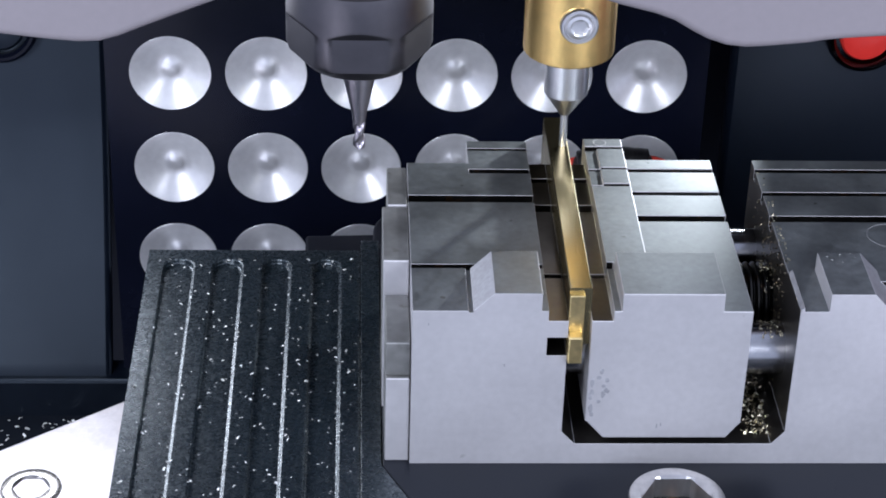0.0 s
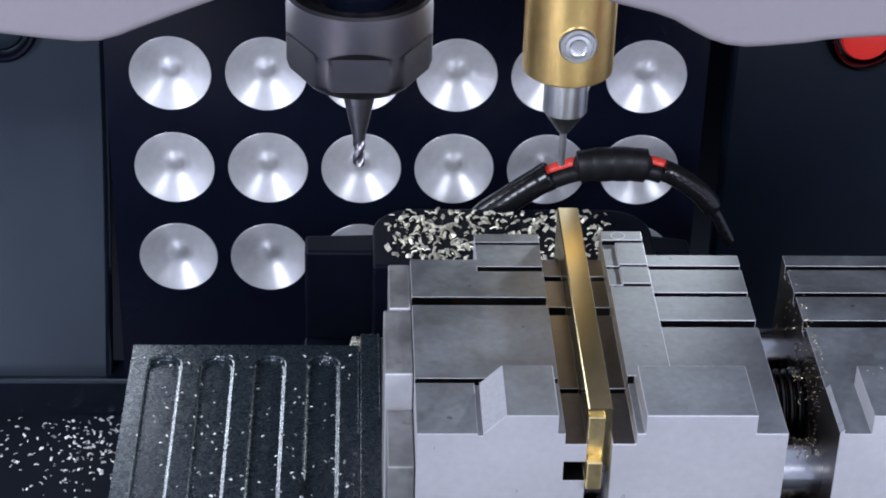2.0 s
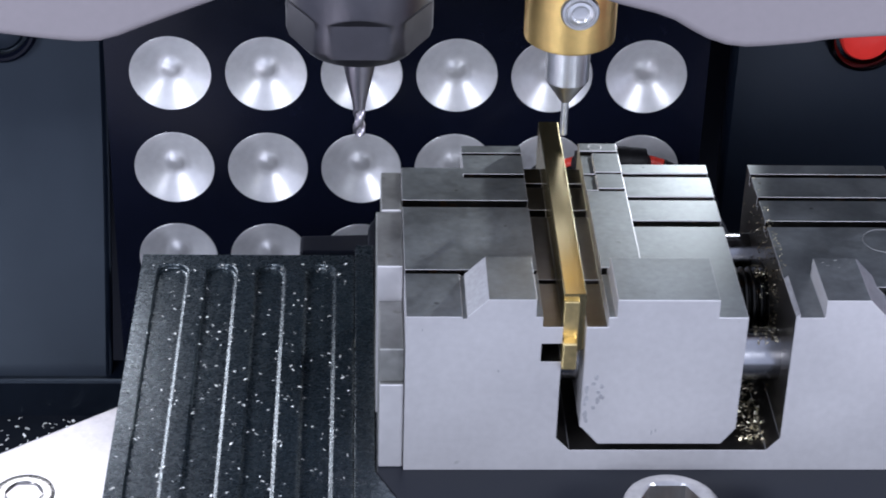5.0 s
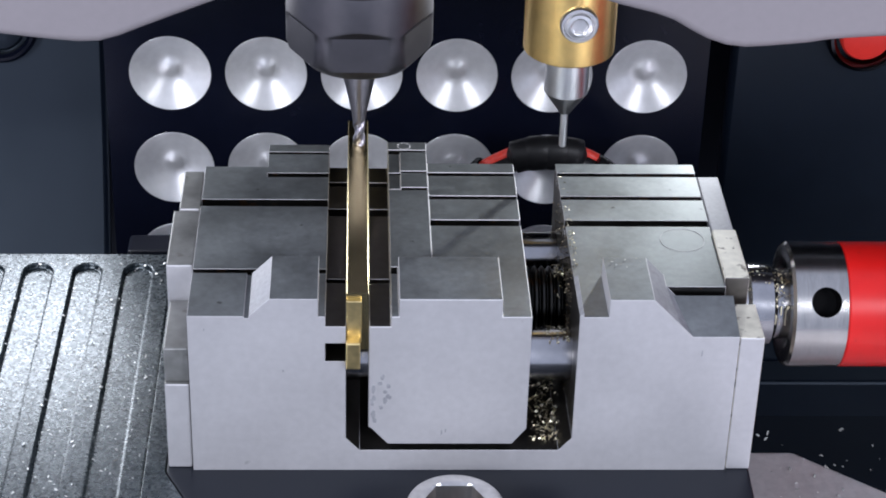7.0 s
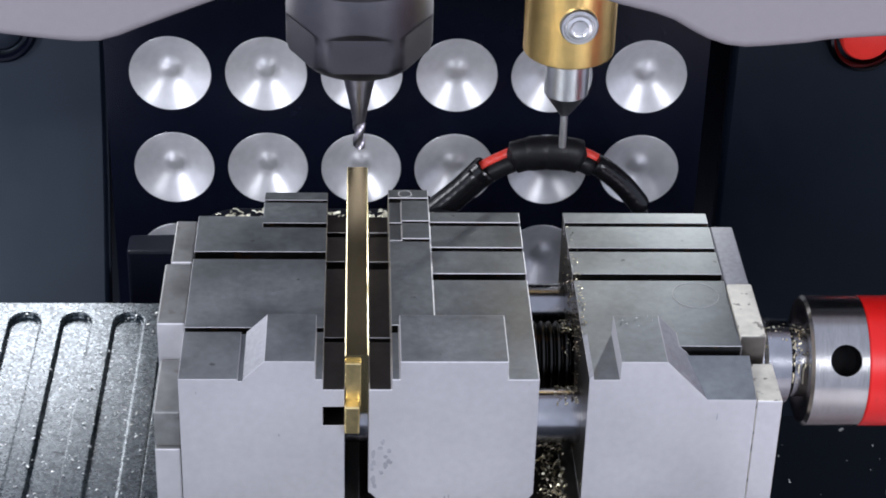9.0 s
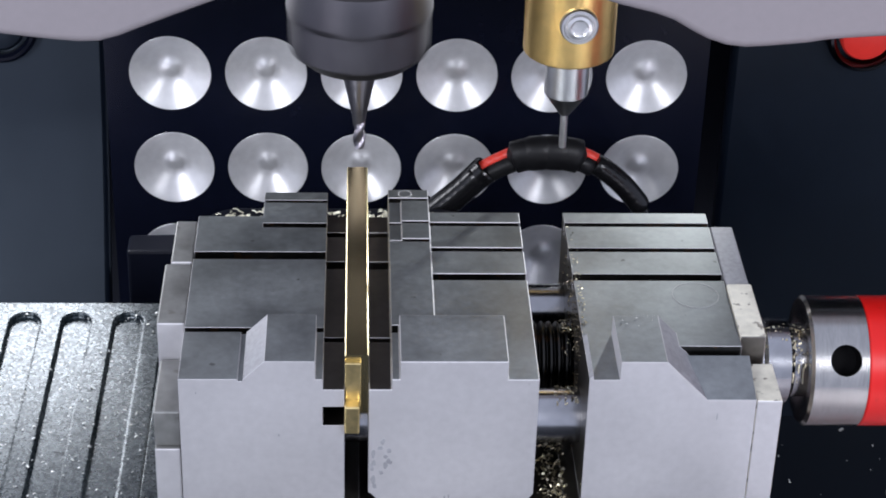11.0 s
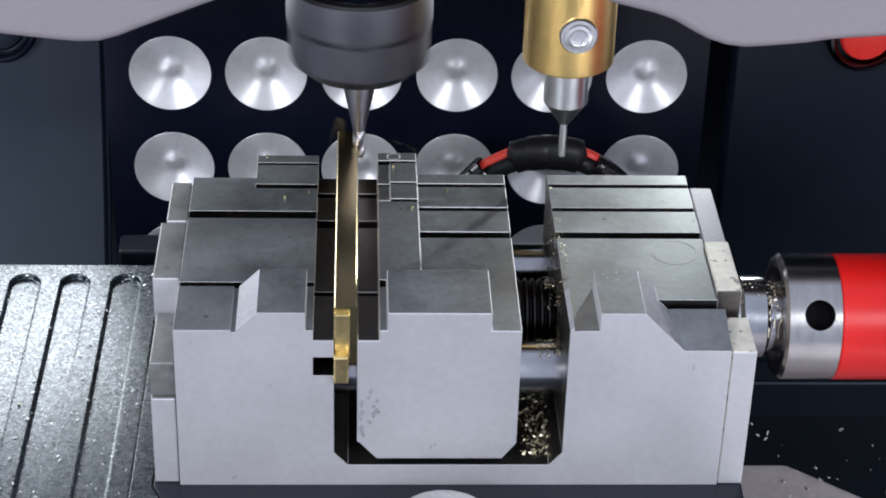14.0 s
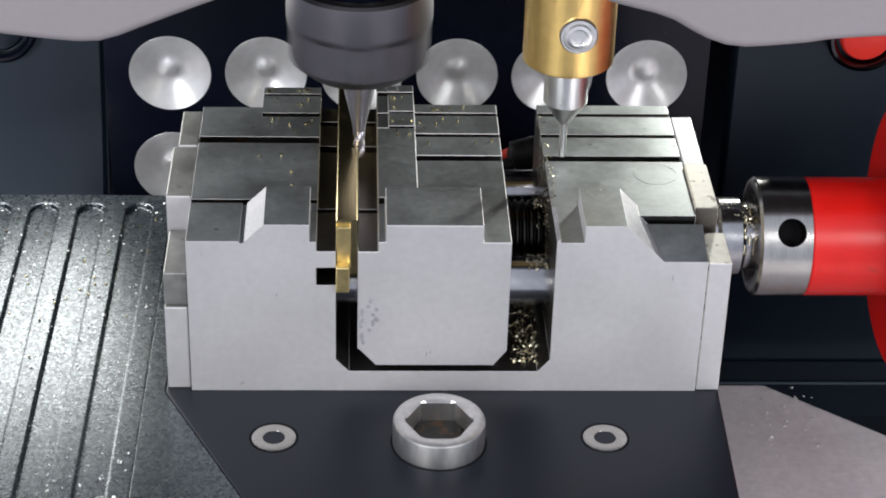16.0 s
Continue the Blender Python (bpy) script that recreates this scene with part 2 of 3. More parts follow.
def relief(xs, ys, top, bottom):
    """A block over a grid: top(x, y) gives (left, right) heights of a cell about its middle or None, bottom(x) its (left, right) underside."""
    bm = bmesh.new()
    nx, ny = len(xs) - 1, len(ys) - 1
    cell, under = {}, {}
    for i in range(nx):
        under[i] = bottom((xs[i] + xs[i + 1]) / 2)
        for j in range(ny):
            t = top((xs[i] + xs[i + 1]) / 2, (ys[j] + ys[j + 1]) / 2)
            if t is not None:
                cell[i, j] = t
    levels = {}
    for (i, j), (l, r) in cell.items():
        for di, h, g in ((0, l, under[i][0]), (1, r, under[i][1])):
            for dj in (0, 1):
                levels.setdefault((i + di, j + dj), set()).update((round(h, 4), round(g, 4)))

    def face(points):
        seen = []
        for q in points:
            if not seen or (Vector(q) - Vector(seen[-1])).length > 1e-4:
                seen.append(q)
        if (Vector(seen[0]) - Vector(seen[-1])).length < 1e-4:
            seen.pop()
        if len(seen) > 2:
            bm.faces.new([bm.verts.new(q) for q in seen])

    def upright(i, j, lo, hi):
        return [(xs[i], ys[j], z) for z in sorted({round(lo, 4), round(hi, 4)} | {z for z in levels.get((i, j), ()) if lo < z < hi})]

    def wall(p, q, lo_p, hi_p, lo_q, hi_q):
        if hi_p - lo_p < 1e-4 and hi_q - lo_q < 1e-4:
            return
        face(upright(*p, lo_p, hi_p) + upright(*q, lo_q, hi_q)[::-1])

    for (i, j), (l, r) in cell.items():
        gl, gr = under[i]
        face([(xs[i], ys[j], l), (xs[i + 1], ys[j], r), (xs[i + 1], ys[j + 1], r), (xs[i], ys[j + 1], l)])
        face([(xs[i], ys[j], gl), (xs[i], ys[j + 1], gl), (xs[i + 1], ys[j + 1], gr), (xs[i + 1], ys[j], gr)])
        for dj, edge in ((-1, j), (1, j + 1)):
            other = cell.get((i, j + dj))
            if other is None:
                wall((i, edge), (i + 1, edge), gl, l, gr, r)
            elif l > other[0] + 1e-4 or r > other[1] + 1e-4:
                wall((i, edge), (i + 1, edge), min(other[0], l), l, min(other[1], r), r)
        for di, edge, mine, side in ((-1, i, l, 1), (1, i + 1, r, 0)):
            other = cell.get((i + di, j))
            lo = (gl if di < 0 else gr) if other is None else other[side]
            if mine > lo + 1e-4:
                wall((edge, j), (edge, j + 1), lo, mine, lo, mine)
    bmesh.ops.remove_doubles(bm, verts=bm.verts, dist=1e-3)
    bmesh.ops.dissolve_limit(bm, angle_limit=radians(1), verts=bm.verts, edges=bm.edges)
    return bm


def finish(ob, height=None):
    """Puts light into upright faces, shade into tops and recesses; given-height tops are blackened."""
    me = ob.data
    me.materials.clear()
    for m in (STEEL, STEEL_LIT, STEEL_DARK, SCUFF_TONED, OILED_SHADE):
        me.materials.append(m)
    # bevels take the bright steel, a highlight coloured onto every edge
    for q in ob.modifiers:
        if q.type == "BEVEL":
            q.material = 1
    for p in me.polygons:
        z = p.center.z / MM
        # upright faces get the lighter tone, tops the darker one
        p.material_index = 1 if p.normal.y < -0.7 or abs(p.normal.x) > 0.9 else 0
        # slopes near the top get a duller grey that tones down lamp glare
        if 0.5 < abs(p.normal.x) < 0.9:
            p.material_index = 3 if z > 21 else 1
        # groove walls and floors are coloured dark, shade painted into the cuts
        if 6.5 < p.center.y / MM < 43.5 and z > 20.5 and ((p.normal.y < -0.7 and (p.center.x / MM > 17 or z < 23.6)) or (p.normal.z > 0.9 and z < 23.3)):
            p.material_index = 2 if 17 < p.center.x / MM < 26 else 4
        # inside of the slot under the key, its shade put into the colour
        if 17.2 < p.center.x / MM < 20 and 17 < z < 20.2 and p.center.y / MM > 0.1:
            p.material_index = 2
        if height and p.normal.z > 0.9 and abs(z - height) < 0.2 and 17 < p.center.x / MM < 26:
            p.material_index = 2
        # inner walls and floor of the gap, darkened to carry its shade
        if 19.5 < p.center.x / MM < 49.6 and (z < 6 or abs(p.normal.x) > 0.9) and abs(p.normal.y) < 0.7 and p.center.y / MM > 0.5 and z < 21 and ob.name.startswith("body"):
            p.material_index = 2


def faced(ob, front):
    """A front toned lit or shaded; the part's own material everywhere else."""
    ob.data.materials.append(front)
    for p in ob.data.polygons:
        p.material_index = 1 if p.normal.y < -0.7 else 0


def carve(ob, cutters):
    """Cut boxes (x0, x1, y0, y1, z0, z1) or ready bmeshes out of a part."""
    for c in cutters:
        bm = boxed(*c) if isinstance(c, tuple) else c
        tool = part("tool", bm, DARK)
        mod = ob.modifiers.new("cut", "BOOLEAN")
        mod.operation, mod.solver, mod.object = "DIFFERENCE", "EXACT", tool
        kept = [q for q in ob.modifiers if q.type == "BEVEL"]
        for q in kept:
            q.show_viewport = False
        dg = bpy.context.evaluated_depsgraph_get()
        me = bpy.data.meshes.new_from_object(ob.evaluated_get(dg))
        for q in kept:
            q.show_viewport = True
        ob.modifiers.remove(mod)
        ob.data = me
        bpy.data.objects.remove(tool)
    return ob


def chips(name, spots, count, size, z, mat, parent=None, seed=1, flat=0.5):
    """Loose shavings: small bent flakes scattered over patches (x0, x1, y0, y1)."""
    rnd = random.Random(seed)
    bm = bmesh.new()
    for _ in range(count):
        x0, x1, y0, y1 = rnd.choice(spots)
        c = Vector((rnd.uniform(x0, x1), rnd.uniform(y0, y1), 0))
        s = size * rnd.uniform(0.35, 1.2)
        m = Matrix.Translation(c) @ Euler((rnd.uniform(-flat, flat), rnd.uniform(-flat, flat), rnd.uniform(0, 6.28))).to_matrix().to_4x4()
        w, t = s * rnd.uniform(0.25, 0.6), s * 0.14
        q = [(-s / 2, -w / 2, 0), (0, -w / 2, s * rnd.uniform(0, 0.3)), (s / 2, -w / 2, 0), (s / 2, w / 2, 0), (0, w / 2, s * rnd.uniform(0, 0.3)), (-s / 2, w / 2, 0)]
        pts = [m @ Vector(p) for p in q] + [m @ (Vector(p) + Vector((0, 0, t))) for p in q]
        low = min(p.z for p in pts)
        v = [bm.verts.new((p.x, p.y, p.z - low + (z(p.x, p.y) if callable(z) else z))) for p in pts]
        for f in ((0, 1, 4, 5), (1, 2, 3, 4), (11, 10, 7, 6), (10, 9, 8, 7), (0, 6, 7, 1), (1, 7, 8, 2), (2, 8, 9, 3), (3, 9, 10, 4), (4, 10, 11, 5), (5, 11, 6, 0)):
            bm.faces.new([v[k] for k in f])
    me = bpy.data.meshes.new(name)
    bmesh.ops.scale(bm, vec=(MM, MM, MM), verts=bm.verts)
    bm.to_mesh(me)
    bm.free()
    me.materials.append(mat)
    ob = new(name, me)
    if parent:
        ob.parent = parent
    return ob


def socket_screw(parent, x, y, z, r, hex_r, height, name="socket_screw", mat=None):
    """A screw head with a hexagon socket."""
    mat = mat or SCREW

    def hexed(q, h, a):
        return hex_r / math.cos((a % (math.pi / 3)) - math.pi / 6) if abs(q - hex_r) < 1e-6 else q
    c, deep = min(0.08 * r, 0.32), 0.55 * r
    prof = [(r, z - 1.0), (r, z + height - c), (r - c * 0.3, z + height - c * 0.3), (r - c, z + height), (hex_r * 1.16, z + height), (hex_r * 1.159, z + height - 0.001),
            (hex_r, z + height - 0.25), (hex_r, z + height - deep), (0, z + height - deep - 0.1 * r)]
    bm = lathe(bmesh.new(), prof, Matrix.Translation((x, y, 0)), 48, hexed)
    head = part(name, bm, mat, parent, smooth=True, angle=25)
    # added dark disc that colours shade into the socket's depth
    part("socket", lathe(bmesh.new(), [(0, z + height - deep + 0.05 * r), (hex_r * 1.1, z + height - deep + 0.05 * r)], Matrix.Translation((x, y, 0)), 24), OILED_SHADE, head, "dark socket floor")
    return head


def spline(points, n):
    pts = [Vector(p) for p in points]
    dense = []
    for i in range(len(pts) - 1):
        a, b, c, d = pts[max(i - 1, 0)], pts[i], pts[i + 1], pts[min(i + 2, len(pts) - 1)]
        for k in range(20):
            t = k / 20
            dense.append(0.5 * ((2 * b) + (c - a) * t + (2 * a - 5 * b + 4 * c - d) * t * t + (3 * b - a - 3 * c + d) * t ** 3))
    dense.append(pts[-1])
    acc = [0.0]
    for p, q in zip(dense, dense[1:]):
        acc.append(acc[-1] + (q - p).length)
    out = []
    for k in range(n):
        s, j = acc[-1] * k / (n - 1), 0
        while j < len(acc) - 2 and acc[j + 1] < s:
            j += 1
        f = (s - acc[j]) / max(acc[j + 1] - acc[j], 1e-9)
        out.append(dense[j].lerp(dense[j + 1], f))
    return out


# ---- setting: the machine's chamber ----
PANEL_Y = 95.0

def dish_positions():
    for row, z in enumerate((10, -8, -26)):
        for k in range(6):
            yield -10 + 16 * k, z


def make_setting():
    panel = part("back_panel", boxed(-20.8, 80.3, PANEL_Y, PANEL_Y + 6, -58, 118), GLOSS_BLACK, None, bevel=1.2, segments=3)
    tagged(panel, "gloss black panel with round aluminium dishes", "panel", kind="structure")
    carve(panel, [lathe(bmesh.new(), [(0, 4), (6.9, 4), (6.9, -1), (0, -1)], Matrix.Translation((x, PANEL_Y, z)) @ Matrix.Rotation(radians(-90), 4, "X"), 40) for x, z in dish_positions()])
    # the left wall leans back, more so towards its foot, shaped to mirror more glow; the right one is upright
    bend = [(-52 + 52 / 12 * k, -6.5 + 19.5 * (1 - (1 - k / 12) ** 1.25)) for k in range(13)] + [(60, 28), (120, 43)]
    for name, x0, x1, line in (("wall_left", -170, -22.7, [(-60, -6.5)] + bend), ("wall_right", 84.6, 240, [(-60, 0), (120, 0)])):
        bm = bmesh.new()
        ring = [(PANEL_Y + 3 + y, z) for z, y in line] + [(PANEL_Y + 6 + y, z) for z, y in line[::-1]]
        a, b = ([bm.verts.new((x, y, z)) for y, z in ring] for x in (x0, x1))
        bm.faces.new(a)
        bm.faces.new(b[::-1])
        for k in range(len(ring)):
            q = (k + 1) % len(ring)
            bm.faces.new((a[k], a[q], b[q], b[k]))
        tagged(part(name, bm, NAVY, smooth=True, bevel=1.2, segments=3), "dark blue-black plastic wall of the machine", "wall", kind="structure")
    # added filler that keeps the gaps black and blocks the glow behind
    tagged(part("gap_backing", boxed(-100, 160, PANEL_Y + 42, PANEL_Y + 44, -160, 120), COVER), "black backing added behind the gaps beside the panel", "wall", kind="structure")
    # step along the foot of the back wall, and the floor below
    step = part("step", boxed(-170, 240, 91, PANEL_Y + 3, -60, -49.8), NAVY, None, bevel=0.6)
    tagged(step, "dark plastic step along the foot of the back wall", "step", kind="structure")
    floor = part("floor", boxed(-180, 250, -110, PANEL_Y + 8, -64, -57.5), BASE_BLACK)
    tagged(floor, "dark floor of the machine's chamber", "floor", kind="structure")
    # hood: a thick arched cover with two lobes
    edge = [(-170, 60), (-60, 58), (-23.5, 53.6), (-16.6, 52.8), (-12.4, 52.6), (-9.5, 53.2), (-5.2, 55.0), (2.7, 58.2), (14, 62.5), (28, 64), (42, 62.5), (53.3, 58.7),
            (60.2, 56.8), (64, 54.7), (66.5, 53.4), (68.5, 52.85), (71.4, 52.6), (80, 53.4), (88.5, 54.3), (150, 58), (240, 60)]
    edge = [(q.x, q.z - 0.75) for q in spline([(x, 0, z) for x, z in edge], 160)]
    hood = part("hood", prism(bmesh.new(), [(240, 120), (-170, 120)] + edge, 20, PANEL_Y), HOOD, None, bevel=4.5, segments=8, smooth=True, angle=25)
    carve(hood, [(-166, 236, 25, PANEL_Y + 4, 40, 117)])
    tagged(hood, "smooth grey plastic hood over the cutting head", "hood", kind="structure")


def make_dish(x, z):
    """A turned aluminium dish, hollow towards the front."""
    d = thing("dish", "round turned aluminium dish set in the black panel", "dish", "dishes in the back panel")
    d.location = (x * MM, PANEL_Y * MM, z * MM)
    m = Matrix.Rotation(radians(90), 4, "X")
    part("rim", lathe(bmesh.new(), [(6.84, -1.0), (6.84, -0.12), (6.78, -0.06), (6.6, -0.1), (5.4, -0.7), (4.2, -1.3), (3.2, -1.8), (2.8, -1.97), (2.45, -2.06), (2.1, -2.09), (1.8, -2.06), (1.5, -2.0), (1.45, -3.2), (6.84, -3.4)], m, 72), DISH, d, smooth=True, angle=40)
    part("boss", lathe(bmesh.new(), [(1.52, -2.003), (1.2, -1.92), (0.8, -1.84), (0.4, -1.79), (0, -1.775)], m, 48), BOSS, d, "low domed centre", smooth=True, angle=60)
    return d


# ---- the vise ----
ZB, ZT, ZL, ZS = 26.7, 24.1, 22.6, 22.5


def make_vise():
    vise = thing("key_vise", "ground steel key-clamping vise with red knob on the table", "vise")
    slots = [10.2, 11.2, 22.4, 24.0, 27.3, 29.2, 29.5, 30.5, 35.4, 36.6]
    xs = [0, 7.1, 7.75, 8.7, 10.35, 16.4, 17.3, 19.9, 21.7, 47.76, 49.4, 49.9, 53.1, 58.7, 61.2, 64, 69, 70]
    ys = sorted({0, 7.3, 9.2, 10.2, 11.2, 22.4, 24.0, 27.3, 29.2, 29.5, 30.5, 34.2, 35.4, 36.0, 36.6, 37.0, 37.8, 38.3, 39.6, 40.8, 42.0, 42.7, 44.8})

    def top(x, y):
        if x < 19.9:
            if x > 17.3:
                return None if y > 40.8 else ((20.9, 20.9) if 10.2 < y < 11.2 or 27.3 < y < 29.2 or 35.4 < y < 36.6 else (ZL, ZL))
            if x > 8.7 and y > 38.3 and y < 44.8:
                return (ZS, ZS) if 42.0 < y < 42.7 else (ZT, ZT)
            if y > 38.3:
                return None
            if y < 10.2:
                if x < 7.75:
                    return (ZT, ZT) if x < 7.1 else (ZT - 0.3, ZT - 0.3)
                if x < 8.7:
                    return (ZT, ZT + 2.6 * 0.95 / 2.6)
                if x < 10.35:
                    return (ZT + 2.6 * 0.95 / 2.6, ZB)
                return (ZB, ZB) if x < 16.4 else (ZT, ZT)
            if 10.2 < y < 11.2 or 27.3 < y < 29.2 or (35.4 < y < 36.6 and x > 8.7):
                return (ZS - 0.5, ZS - 0.5)
            return (ZT, ZT)
        if y > 39.6:
            return None
        if x < 21.7:
            return (5.2, 3.25)
        if x < 47.76:
            return (3.25, 3.25)
        if x < 49.4:
            return (3.25, 5.2)
        if x > 69 and y > 7.3:
            return None
        if y < 7.3 and x > 61.2:
            return (ZT, 21.15) if x < 64 else (21.15, 21.15)
        if y < 10.2:
            if x < 49.9:
                return (ZT + 0.1, ZT + 0.6) if y < 9.2 else (ZT, ZT)
            if x < 53.1 or x > 61.2:
                return (ZT, ZT)
            return (ZB, ZB) if x < 58.7 else (ZB, ZT)
        if x < 69 and (22.4 < y < 24.0 or 29.5 < y < 30.5 or 36.0 < y < 37.0):
            return (ZS, ZS)
        return (ZT, ZT)

    body = part("body", relief(xs, ys, top, lambda x: (0, 0)), STEEL, vise, bevel=0.2)
    carve(body, [(17.27, 25, -1, 34, 17.3, 20.05), lathe(bmesh.new(), [(0, -5), (5.3, -5), (5.3, 90), (0, 90)], Matrix.Translation((0, 20, 13.3)) @ ALONG_X, 32)])

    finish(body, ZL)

    wedge = bmesh.new()
    for x in (60.5, 69.95):
        for y, z in ((0.05, 20.9), (0.05, 21.17), (6.7, 23.1), (6.7, 20.9)):
            wedge.verts.new((x, y, z))
    bmesh.ops.convex_hull(wedge, input=wedge.verts)
    part("sloped_corner", wedge, STEEL, vise)

    # sliding jaw
    jx = [22.85, 23.07, 25.37, 25.6, 26.6, 27.3, 31.1, 39.6, 41.6, 43.4]
    jy = sorted({0, 10.2, 11.2, 15, 22.4, 24.0, 27.3, 29.2, 29.5, 30.5, 31.2, 32.0, 35.4, 36.0, 36.6, 37.0, 37.8, 39.6, 40.8, 42.0, 42.7, 44.9})

    def jaw_top(x, y):
        if x < 25.6:
            return None if y > 40.8 else ((20.9, 20.9) if 10.2 < y < 11.2 or 27.3 < y < 29.2 or 35.4 < y < 36.6 else (ZL, ZL))
        if y < 10.2:
            return (ZT, ZT) if x < 26.6 or x > 39.6 else (ZB, ZB)
        if x < 31.1:
            if y < 11.2 and x < 26.6:
                return (ZL, ZL)
            if 31.2 < y < 32.0 or 36.0 < y < 36.6 or 42.0 < y < 42.7:
                return (ZS + 0.6, ZS + 0.6)
            return (ZT + 0.1, ZT + 0.1) if x < 27.3 and 32.0 < y < 42.0 else (ZT + 0.45, ZT + 0.45)
        if y > 39.6:
            return None
        return (ZS - 0.3, ZS - 0.3) if 22.4 < y < 24.0 or 29.5 < y < 30.5 or 36.0 < y < 37.0 else (ZT, ZT)

    def jaw_under(x):
        if x < 23.07:
            return (6.9, 6.9)
        return (6.9, 4.25) if x < 25.37 else (4.25, 6.7) if x > 41.6 else (4.25, 4.25)

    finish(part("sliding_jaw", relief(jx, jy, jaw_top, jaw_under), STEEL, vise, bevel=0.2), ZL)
    # side plates, each of two stacked pieces
    for x0, x1, pieces in ((-3.3, -0.12, ((0.6, 12.4, 0, 13.3), (1.2, 12.5, 13.3, 18.4), (12.7, 26.7, 0, 23.7), (26.9, 37.3, 0, 23.9))),):
        for y0, y1, z0, z1 in pieces:
            plate = part("side_plate", boxed(x0 + (0.4 if y0 > 20 else -0.3 if y0 > 12.6 else 0), x1, y0, y1, z0, z1), STEEL_PLATE, vise, bevel=0.2)
            if z0 == 0:
                faced(plate, STEEL_LIT)
    # rear plates have dark-coloured fronts for the shade in the gaps before them
    for x0, x1, y0, y1, z1, m in ((70.12, 73.3, 0.2, 8.2, 20.9, STEEL_CREAM), (69.12, 72.35, 9.0, 21.2, 24.45, STEEL_CREAM), (69.12, 72.2, 21.5, 36.3, 24.0, SCUFF_TONED)):
        faced(part("side_plate", boxed(x0, x1, y0, y1, 0, z1), m, vise, bevel=0.2), STEEL_LIT if y0 < 5 else STEEL_DARK)
    for x, y, r in ((64.8, 18.9, 3.0),):
        part("plug_ring", lathe(bmesh.new(), [(r, ZT - 0.2), (r, ZT + 0.03), (r - 0.06, ZT + 0.03), (r - 0.06, ZT - 0.2)], Matrix.Translation((x, y, 0)), 48), STEEL_LIT, vise)
    part("dimple", lathe(bmesh.new(), [(1.0, ZT + 0.44), (0.96, ZT + 0.48), (0.86, ZT + 0.48), (0.82, ZT + 0.44)], Matrix.Translation((27.9, 43.8, 0)), 24), STEEL_LIT, vise)
    rnd = random.Random(12)
    for x, z, n, w in ((24.7, 11.2, 14, 0.62), (32.6, 5.7, 2, 0.25), (2.0, 22.0, 1, 0.2), (12.0, 15.5, 1, 0.2), (65.5, 18.3, 1, 0.2)):
        for k in range(n):
            cx, cz, h = x + rnd.gauss(0, 1.3) * w, z + rnd.gauss(0, 2.2) * w, rnd.uniform(0.4, 1.5)
            pts = [(cx + w * rnd.uniform(0.6, 1.2) * math.cos(a) * 0.5, cz + h * rnd.uniform(0.6, 1.2) * math.sin(a) * 0.5) for a in [math.pi * q / 4 for q in range(8)]]
            part("scuff", prism(bmesh.new(), pts, -0.010 - 0.004 * k, 0.1), SCUFF_TONED, vise, "dull grey scuff")
    # guide rods and the lead screw
    for y in (8.2, 32.5):
        part("guide_rod", lathe(bmesh.new(), [(0, 18), (3.5, 18), (3.5, 50), (0, 50)], Matrix.Translation((0, y, 13.0)) @ ALONG_X, 32), ROD, vise, "polished steel guide rod", smooth=True)
    prof = [(0, 18)]
    for k in range(34):
        prof += [(4.55, 18 + k), (5.05, 18.35 + k), (5.05, 18.6 + k), (4.55, 18.95 + k)]
    part("lead_screw", lathe(bmesh.new(), prof + [(0, 52.5)], Matrix.Translation((0, 20, 13.3)) @ ALONG_X, 32), OILED_SHADE, vise, "dark oiled threaded screw", smooth=True, angle=50)
    part("shaft", lathe(bmesh.new(), [(0, 60), (4.6, 60), (4.6, 74.2), (5.6, 74.6), (5.6, 77.6), (4.8, 78.2), (4.8, 82), (0, 82)], Matrix.Translation((0, 20, 13.3)) @ ALONG_X, 40), ROD, vise, smooth=True)
    knob = part("knob", lathe(bmesh.new(), [(0, 87.1), (8.45, 87.1), (8.6, 87.3), (8.6, 100.4), (9.2, 101.0), (19.6, 101.0), (20.6, 101.8), (21, 103), (21, 113), (20, 114), (0, 114)], Matrix.Translation((0, 20, 13.3)) @ ALONG_X, 72), RED, vise, "red enamelled hand knob", smooth=True)
    collar = part("collar", lathe(bmesh.new(), [(4.9, 80.4), (6.4, 79.6), (8.2, 79.6), (8.6, 80.0), (8.6, 87.0), (4.9, 87.0)], Matrix.Translation((0, 20, 13.3)) @ ALONG_X, 72), COLLAR, knob, "steel collar with a cross hole", smooth=True)
    carve(collar, [lathe(bmesh.new(), [(0, 0), (2.05, 0), (2.05, 12), (0, 12)], Matrix.Translation((84.0, 20, 13.3)) @ Matrix.Rotation(radians(56), 4, "X"), 24)])
    # black lining, so the hole looks shaded inside
    part("hole_wall", lathe(bmesh.new(), [(2.04, 8.2), (2.04, 5.2), (0, 5.2)], Matrix.Translation((84.0, 20, 13.3)) @ Matrix.Rotation(radians(56), 4, "X"), 24), DARK, knob, "dark cross hole")
    return vise


# ---- the table that carries the vise ----
def stadium(x0, x1, y0, y1, n=8):
    r, c = (x1 - x0) / 2, (x0 + x1) / 2
    pts = [(x0, y0), (x1, y0)]
    return pts + [(c + r * math.cos(math.pi * k / n), y1 - r + r * math.sin(math.pi * k / n)) for k in range(n + 1)]


